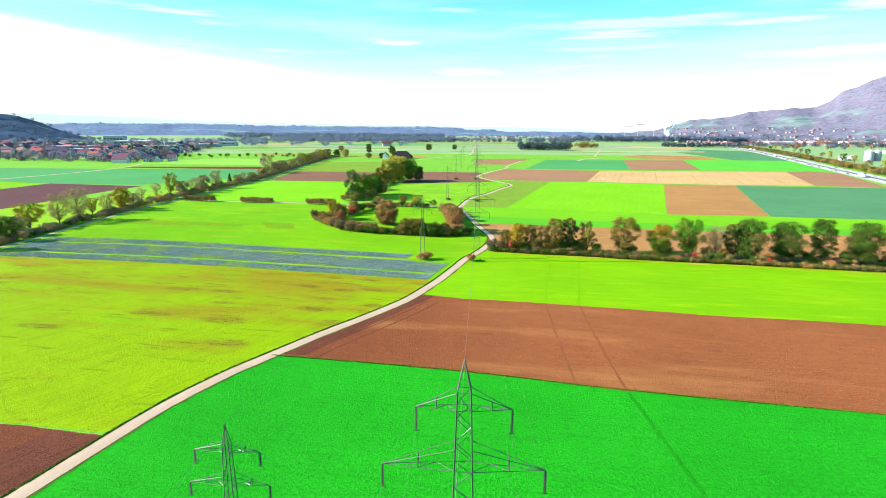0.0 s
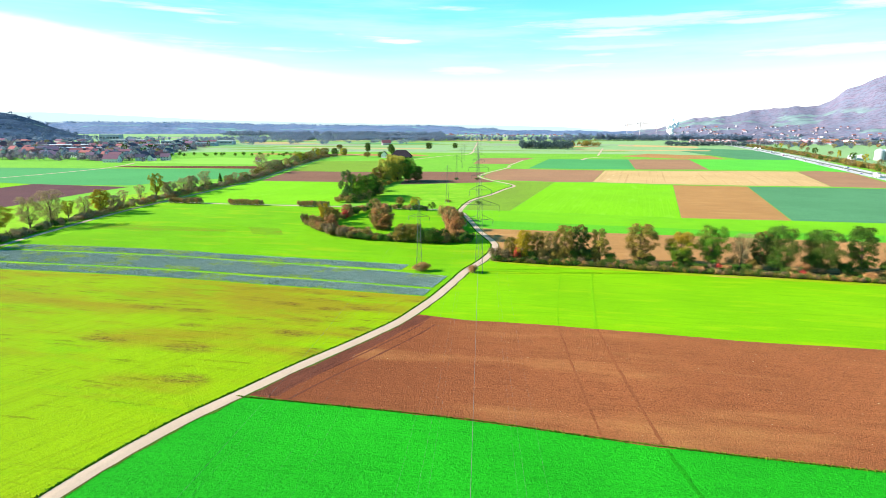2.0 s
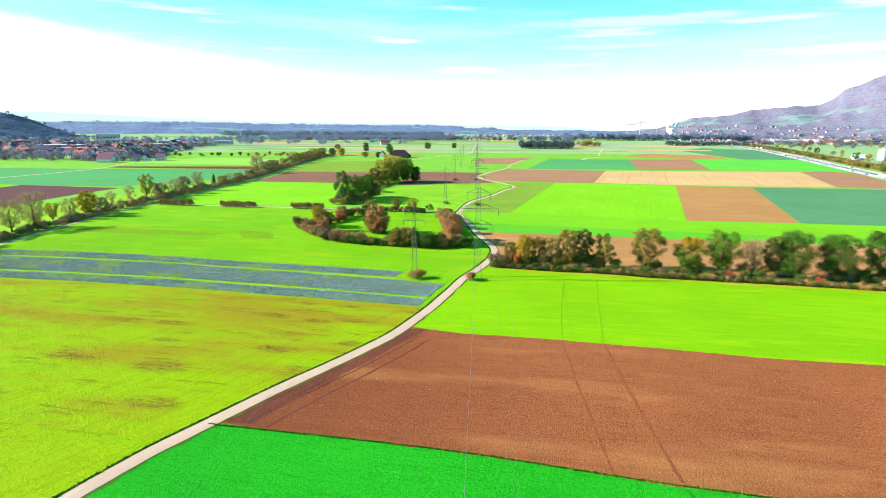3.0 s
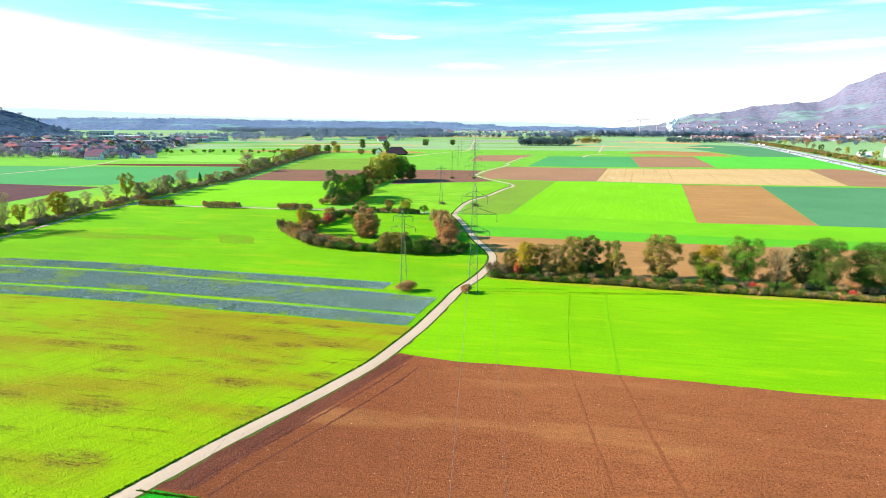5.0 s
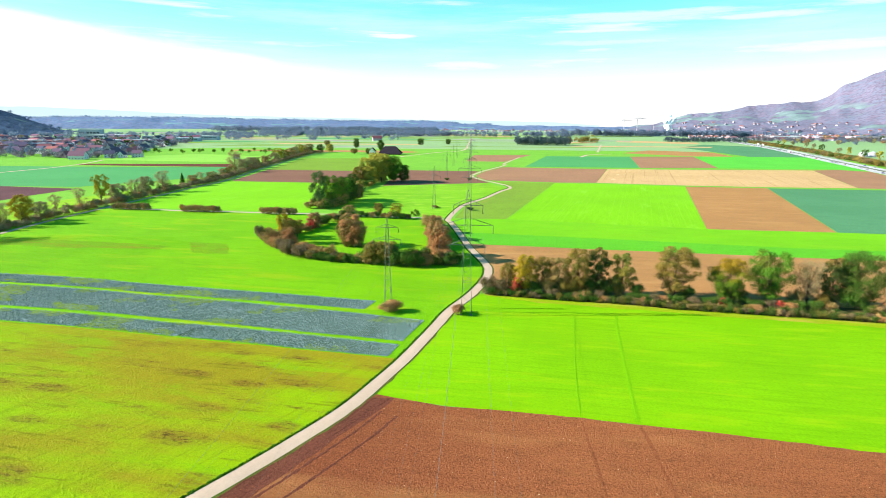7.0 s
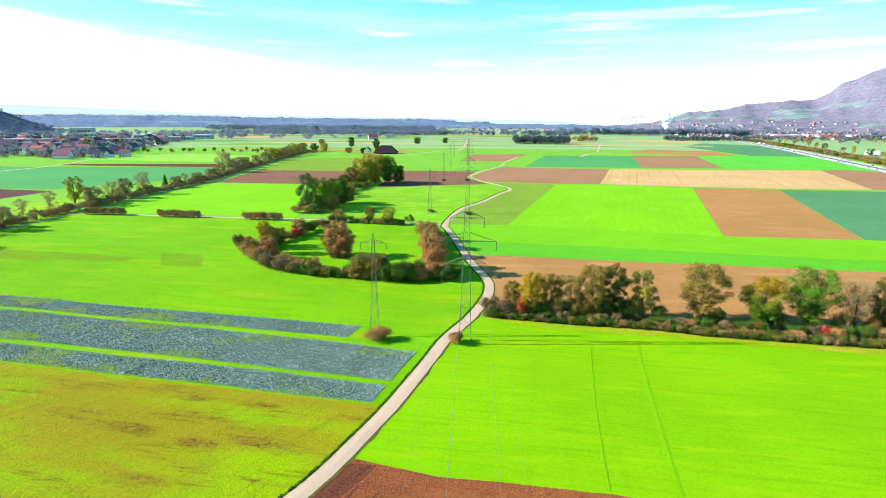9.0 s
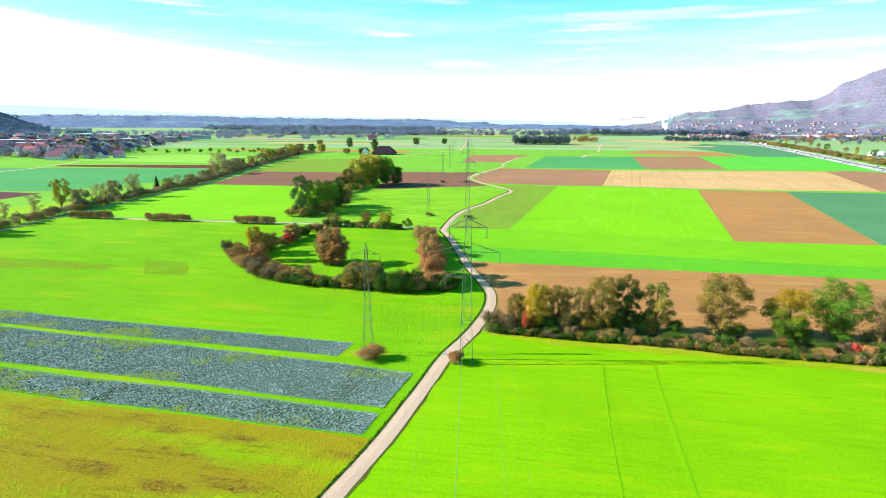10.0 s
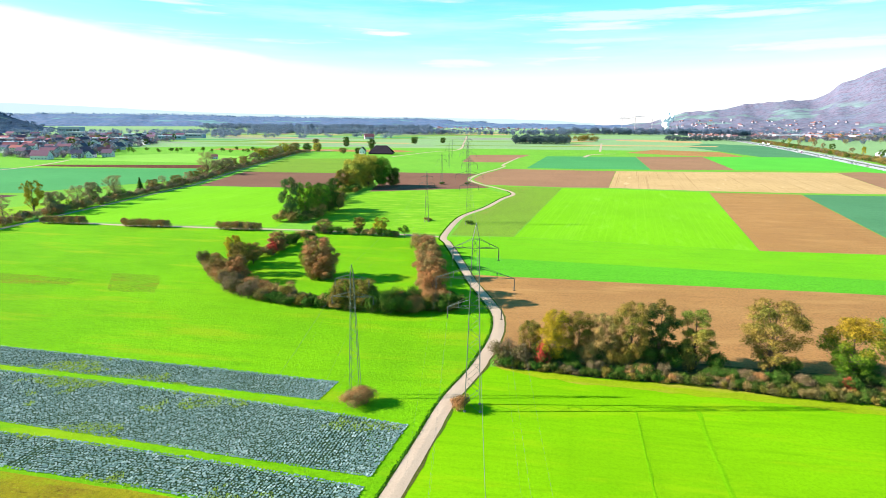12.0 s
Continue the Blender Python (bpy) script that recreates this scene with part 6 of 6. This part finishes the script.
def lorry():
    ob = thing("lorry", "white box lorry driving on the motorway", "lorry", "vehicles on the motorway")
    loft("trailer", [(-6.5, 1.25, 1.0, 3.9), (3.6, 1.25, 1.0, 3.9)], M_WHITE, ob)
    loft("cab", [(3.9, 1.2, 0.5, 3.2), (5.6, 1.2, 0.5, 3.0), (6.0, 1.1, 0.5, 1.9)], M_CAR, ob)
    bm = bmesh.new()
    box(bm, -1, 0, 0.85, 10, 0.9, 0.3)
    part("chassis", bm, M_BLACK, ob)
    for x in (-5, -3.8, 3.4, 5):
        for y in (-1.05, 1.05):
            wheel(ob, x, y, 0.5)
    return ob


CARS, LORRY = car(), lorry()
driver = random.Random(14)
lanes = {d: offset_line(MOTOR, d) for d in (-11, -7.5, 7.5, 11)}
first = {CARS: True, LORRY: True}
for k in range(64):
    d = driver.choice((-11, -7.5, 7.5, 11))
    line = lanes[d]
    i = 52 + int(k * 2.2) + driver.randrange(0, 2)
    (ax, ay), (bx, by) = line[i], line[i + 1]
    proto = LORRY if abs(d) == 11 and driver.random() < 0.15 else CARS
    m = at(ax, ay, 0.17, math.degrees(math.atan2(by - ay, bx - ax)) + (180 if d < 0 else 0))
    if first[proto]:
        proto.matrix_basis, first[proto] = m, False
    else:
        copy_thing(proto, m)


# ---- houses ----
# Plaster and tile colours carry a purple tint for the haze over the village.
M_WALL = random_mat("house_plaster_hazed", [(0.66, 0.56, 0.60), (0.80, 0.74, 0.80), (0.46, 0.36, 0.42), (0.70, 0.56, 0.50), (0.52, 0.35, 0.38)], 0.85)
M_TILE = random_mat("roof_tiles_hazed", [(0.22, 0.07, 0.085), (0.14, 0.065, 0.12), (0.08, 0.06, 0.12), (0.30, 0.09, 0.085), (0.15, 0.075, 0.12), (0.08, 0.065, 0.12)], 0.8)
M_HALL = random_mat("hall_sheeting", [(0.44, 0.45, 0.52), (0.52, 0.51, 0.55), (0.34, 0.37, 0.46), (0.52, 0.42, 0.45), (0.50, 0.22, 0.25)], 0.6)
M_FLAT = random_mat("flat_roof", [(0.45, 0.47, 0.52), (0.62, 0.62, 0.64), (0.30, 0.33, 0.40)], 0.7)


def house(label, l, w, h, rise, name="house", windows=3, roof_mat=None, wall_mat=None, eave=0.6, hip=0.0):
    ob = thing(name, label, "house", "houses")
    x, y = l / 2, w / 2
    mesh_part("wall", [(-x, -y, 0), (x, -y, 0), (x, y, 0), (-x, y, 0), (-x, -y, h), (x, -y, h), (x, y, h), (-x, y, h), (-x, 0, h + rise), (x, 0, h + rise)],
              [(0, 1, 5, 4), (2, 3, 7, 6), (1, 2, 6, 5) if hip else (1, 2, 6, 9, 5), (3, 0, 4, 7) if hip else (3, 0, 4, 8, 7)], wall_mat or M_WALL, ob)
    X, Y, d = x + eave, y + eave, rise * eave / y
    z, K = h - d + 0.1, X - hip * Y
    mesh_part("roof", [(-X, -Y, z), (X, -Y, z), (K, 0, h + rise + 0.1), (-K, 0, h + rise + 0.1), (X, Y, z), (-X, Y, z), (-X, -Y, z + 0.25), (X, -Y, z + 0.25), (K, 0, h + rise + 0.4), (-K, 0, h + rise + 0.4), (X, Y, z + 0.25), (-X, Y, z + 0.25)],
              [(3, 2, 1, 0), (5, 4, 2, 3), (6, 7, 8, 9), (9, 8, 10, 11), (0, 1, 7, 6), (4, 5, 11, 10), (1, 2, 8, 7), (2, 4, 10, 8), (3, 0, 6, 9), (5, 3, 9, 11)], roof_mat or M_TILE, ob)
    for s in (-1, 1):
        for k in range(windows):
            for lvl in range(max(1, int(h / 2.8))):
                bm = bmesh.new()
                box(bm, -x + l * (k + 0.5) / windows, s * y, 1.5 + 2.8 * lvl, 1.2, 0.12, 1.3)
                part("window", bm, M_GLASS, ob)
        for k in (-1, 1) if windows else ():
            bm = bmesh.new()
            box(bm, s * x, k * w * 0.22, h * 0.55, 0.12, 1.2, 1.3)
            part("window", bm, M_GLASS, ob)
    if windows:
        bm = bmesh.new()
        box(bm, x * 0.4, y * 0.3, h + rise * 0.9, 0.7, 0.7, 2.0)
        part("chimney", bm, M_TILE, ob)
    return ob


def hall(label, l, w, h, bands=5):
    ob = thing("industrial_hall", label, "building", "halls and blocks")
    bm = bmesh.new()
    box(bm, 0, 0, h / 2, l, w, h)
    part("wall", bm, M_HALL, ob)
    bm = bmesh.new()
    box(bm, 0, 0, h + 0.25, l + 0.8, w + 0.8, 0.5)
    part("roof", bm, M_FLAT, ob)
    for s in (-1, 1):
        for k in range(bands):
            bm = bmesh.new()
            box(bm, -l / 2 + l * (k + 0.5) / bands, s * w / 2, h * 0.62, l / bands * 0.75, 0.15, h * 0.22)
            part("window", bm, M_GLASS, ob)
    return ob


HOUSES = [house("plastered two-storey house with a tiled gable roof", 12, 9, 5.6, 4, windows=3), house("small plastered house with a steep tiled roof", 10, 8, 4.5, 4.2, windows=2),
          house("long plastered farmhouse with a big tiled roof", 20, 11, 5, 5.5, windows=5), house("plastered apartment house with a low tiled roof", 16, 11, 8.6, 3, windows=4)]
HALLS = [hall("large flat-roofed industrial hall with window bands", 70, 30, 9, 7), hall("flat-roofed office block with window bands", 40, 18, 16, 6), hall("small flat-roofed workshop hall", 32, 20, 7, 4)]
FAR_HOUSES = [house("distant pale house with a tiled gable roof", 12, 10, 6, 4, windows=0), house("distant pale apartment house with a tiled roof", 18, 11, 9, 3.4, windows=0)]
placed = set()


def settle(proto, x, y, turn, s=1.0, z=0.0):
    m = at(x, y, z, turn, s)
    if proto in placed:
        proto = copy_thing(proto, m)
    placed.add(proto)
    proto.matrix_basis = m
    return proto


town = random.Random(41)
for x, y, k, turn in ((-509, 760, 2, 5), (-490, 795, 0, 20), (-476, 800, 1, 95), (-462, 812, 0, 10), (-530, 800, 3, 15), (-548, 790, 1, 80), (-590, 830, 0, 5), (-612, 850, 3, 0), (-640, 880, 0, 12), (-655, 872, 1, 100), (-575, 860, 2, 15), (-520, 850, 2, 90), (-500, 860, 0, 30), (-660, 842, 0, 10), (-690, 868, 2, 5), (-702, 900, 1, 80), (-640, 905, 3, 20), (-722, 930, 0, 15), (-680, 940, 2, 95), (-625, 925, 0, 5)):
    settle(HOUSES[k], x, y, turn)
spots = []
while len(spots) < 150:
    y = town.uniform(850, 1480)
    lo, hi = -0.95 * y, -470 - 0.33 * (y - 750)
    x = town.uniform(lo, hi)
    if all(math.hypot(x - a, y - b) > 15 for a, b in spots):
        spots.append((x, y))
        settle((HOUSES if y < 1000 else FAR_HOUSES)[town.choice((0, 1, 2, 3, 3) if y < 1000 else (0, 1))], x, y, town.choice((0, 90)) + town.uniform(-15, 25), town.uniform(0.9, 1.15))
for x, y, k, turn, s in ((-735, 1010, 0, 4, 1.0), (-850, 1120, 0, 8, 1.1), (-770, 1215, 2, 12, 1.2), (-712, 1262, 0, 6, 0.9), (-700, 1400, 0, 4, 0.9), (-800, 1460, 0, 5, 1.1), (-960, 1500, 0, 4, 1.3), (-1080, 1600, 1, 6, 1.4), (-690, 1500, 2, 6, 1.4)):
    settle(HALLS[k], x, y, turn, s)
def far_town(label, spots, seed):
    """Houses too far off to tell apart: walls and gable roofs in one mesh."""
    rng = random.Random(seed)
    m_wall, nt, p = node_mat("town_plaster", 0.9)
    geo = nt.nodes.new("ShaderNodeNewGeometry")
    nt.links.new(ramp(nt, geo.outputs["Random Per Island"], [(0.1, (0.23, 0.22, 0.26)), (0.4, (0.33, 0.32, 0.36)), (0.7, (0.20, 0.19, 0.24)), (0.9, (0.29, 0.24, 0.26))]), p.inputs["Base Color"])
    m_roof, nt, p = node_mat("town_tiles", 0.9)
    geo = nt.nodes.new("ShaderNodeNewGeometry")
    nt.links.new(ramp(nt, geo.outputs["Random Per Island"], [(0.1, (0.20, 0.08, 0.08)), (0.4, (0.13, 0.08, 0.10)), (0.7, (0.26, 0.11, 0.09)), (0.9, (0.30, 0.29, 0.32))]), p.inputs["Base Color"])
    verts, faces, tone = [], [], []
    for x, y, z in spots:
        l, w, hh, a = rng.uniform(9, 15), rng.uniform(7, 10), rng.uniform(4, 7), rng.uniform(0, 3.14)
        rise = rng.choice((w * 0.4, w * 0.45, 0.6))
        ca, sa = math.cos(a), math.sin(a)
        for shell in range(2):
            i = len(verts)
            e = 0.8 * shell
            zs = (z - 3, z + hh) if not shell else (z + hh - 0.2, z + hh + rise)
            if shell:
                pts = [(-l / 2 - e, -w / 2 - e, zs[0]), (l / 2 + e, -w / 2 - e, zs[0]), (l / 2 + e, w / 2 + e, zs[0]), (-l / 2 - e, w / 2 + e, zs[0]), (-l / 2 - e, 0, zs[1]), (l / 2 + e, 0, zs[1])]
                new_faces = [(0, 1, 5, 4), (2, 3, 4, 5), (1, 2, 5), (3, 0, 4), (3, 2, 1, 0)]
            else:
                pts = [(sx * l / 2, sy * w / 2, q) for q in zs for sx, sy in ((-1, -1), (1, -1), (1, 1), (-1, 1))]
                new_faces = [(0, 1, 5, 4), (1, 2, 6, 5), (2, 3, 7, 6), (3, 0, 4, 7)]
            verts += [(x + px * ca - py * sa, y + px * sa + py * ca, pz) for px, py, pz in pts]
            faces += [tuple(i + q for q in g) for g in new_faces]
            tone += [shell] * len(new_faces)
    ob = mesh_part("town_houses", verts, faces, m_wall)
    ob.data.materials.append(m_roof)
    ob.data.polygons.foreach_set("material_index", tone)
    tagged(ob, label, "houses", kind="stuff")


far_town("dense far houses of the town on the plain", [(town.uniform(0.36 * y, 0.8 * y), y, 0) for y in (town.uniform(1850, 3000) for _ in range(620))], 51)
far_town("far houses on the foot of the mountain", [v for v in (Vector(mv[k]).lerp(Vector(mv[k + mn + 1]), town.random()) for k in (town.randrange(mn, len(mv) - mn - 2) for _ in range(620))) if 2 < v[2] < 60 and v[0] > 0.33 * v[1]], 52)
far_town("pale far houses along the horizon", [(town.uniform(-0.18 * y, 0.3 * y), y, 0) for y in (town.uniform(2900, 3700) for _ in range(160))], 53)
for k in range(16):
    y = town.uniform(1950, 2900)
    settle(HALLS[town.choice((0, 0, 2))], town.uniform(0.3 * y, 0.74 * y), y, town.uniform(-20, 20), town.uniform(0.8, 1.2))
for x, y, k, turn, s in ((1274, 1990, 0, 10, 1.4), (1330, 1930, 2, 10, 1.3), (1180, 2050, 0, 8, 1.1), (640, 2560, 1, 3, 1.4), (770, 2420, 0, 0, 1.5), (700, 2500, 0, 5, 1.2), (880, 2450, 2, 0, 1.5), (1000, 2300, 0, 5, 1.2), (905, 1290, 2, 18, 1.0)):
    settle(HALLS[k], x, y, turn, s)

# The farm on the plain: white house, wide dark barn, silos near the motorway.
M_BARN = plain_mat("dark_barn_roof", (0.03, 0.022, 0.03), 0.95, 0, 0.2, 0.5, 0.03)
settle(house("white farmhouse with a dark gable roof", 9, 9, 5.5, 4.5, roof_mat=M_BARN, wall_mat=plain_mat("limewash", (0.86, 0.74, 0.74), 0.9, 0, 0.05, 1), windows=2), -158, 933, 90)
settle(house("wide farm barn with a dark hipped roof", 34, 22, 2.6, 9.5, name="barn", roof_mat=M_BARN, wall_mat=M_BARN, windows=4, eave=1.5, hip=0.8), -131, 940, 2)
settle(HOUSES[2], -262, 1568, 20, 1.2)
settle(HOUSES[0], -318, 800, 20, 0.6)
M_SILO = plain_mat("silo_concrete", (0.36, 0.355, 0.38), 0.7, 0, 0.1, 0.3)
for x, y, r, h in ((655, 985, 7, 16), (672, 992, 7, 16), (640, 1005, 6, 6), (622, 1000, 6, 6)):
    ob = thing("silo", "pale grey round concrete silo with a domed lid", "silo", "silos beside the motorway")
    bm = bmesh.new()
    bmesh.ops.create_cone(bm, cap_ends=True, segments=24, radius1=r, radius2=r, depth=h, matrix=Matrix.Translation((0, 0, h / 2)))
    part("tank", bm, M_SILO, ob)
    bm = bmesh.new()
    bmesh.ops.create_cone(bm, cap_ends=True, segments=24, radius1=r * 1.04, radius2=r * 0.15, depth=r * 0.45, matrix=Matrix.Translation((0, 0, h + r * 0.22)))
    part("lid", bm, M_SILO, ob)
    ob.matrix_basis = at(x, y)

# Motorway bridge.
bridge = thing("bridge", "grey concrete road bridge over the motorway", "bridge")
bm = bmesh.new()
box(bm, 0, 0, 7, 80, 9, 1.2)
part("deck", bm, M_SILO, bridge)
for y in (-4.4, 4.4):
    bm = bmesh.new()
    box(bm, 0, y, 8.1, 80, 0.25, 1.0)
    part("parapet", bm, M_SILO, bridge)
for x in (-26, 0, 26):
    bm = bmesh.new()
    box(bm, x, 0, 3.2, 1.2, 7, 6.6)
    part("pier", bm, M_SILO, bridge)
bridge.matrix_basis = at(742, 1700, 0, -14)

# Tower cranes and the steam over the works.
M_CRANE = plain_mat("crane_paint", (0.50, 0.42, 0.44), 0.6, 0, 0.1, 1)
for x, y, h, turn in ((655, 2600, 66, 20), (700, 2560, 74, 5), (790, 2620, 62, 70)):
    ob = thing("tower_crane", "tall far tower crane with a long jib", "crane", "tower cranes")
    bars("mast", [((sx, sy, 0), (sx, sy, h)) for sx in (-1, 1) for sy in (-1, 1)] + [((-1, -1, z), (1, 1, z + 4)) for z in range(0, h - 4, 4)] + [((1, -1, z), (-1, 1, z + 4)) for z in range(0, h - 4, 4)], 0.5, M_CRANE, ob)
    bars("jib", [((-14, 0, h - 5), (42, 0, h - 5)), ((-12, 0, h - 5), (0, 0, h + 3)), ((0, 0, h + 3), (28, 0, h - 5)), ((0, 0, h - 3.4), (40, 0, h - 4))], 0.7, M_CRANE, ob)
    bm = bmesh.new()
    box(bm, -12, 0, h - 6.5, 4, 2.4, 2.6)
    part("counterweight", bm, M_SILO, ob)
    ob.matrix_basis = at(x, y, 0, turn)
M_STEAM = plain_mat("steam", (0.85, 0.86, 0.88), 1.0, 0, 0.04, 0.02, 0.0)
puff = random.Random(3)
bm = bmesh.new()
for k in range(26):
    f = k / 25
    r = 5 + 9 * f
    at_k = Matrix.Translation((930 - 8 * f + 14 * f * f + puff.gauss(0, 5 + 5 * f), 2850 + puff.gauss(0, 4), 16 + 62 * f)) @ Matrix.Scale(r * puff.uniform(0.7, 1.2), 4)
    bmesh.ops.create_icosphere(bm, subdivisions=3, radius=1, matrix=at_k)
for v in bm.verts:
    q = Vector((v.co.x * 0.09, v.co.y * 0.09, v.co.z * 0.09))
    v.co += 4.0 * Vector((noise.noise(q), noise.noise(q + Vector((9, 0, 0))), noise.noise(q + Vector((0, 9, 0)))))
tagged(part("steam_plume", bm, M_STEAM), "white steam rising from the far works", "steam", kind="stuff")
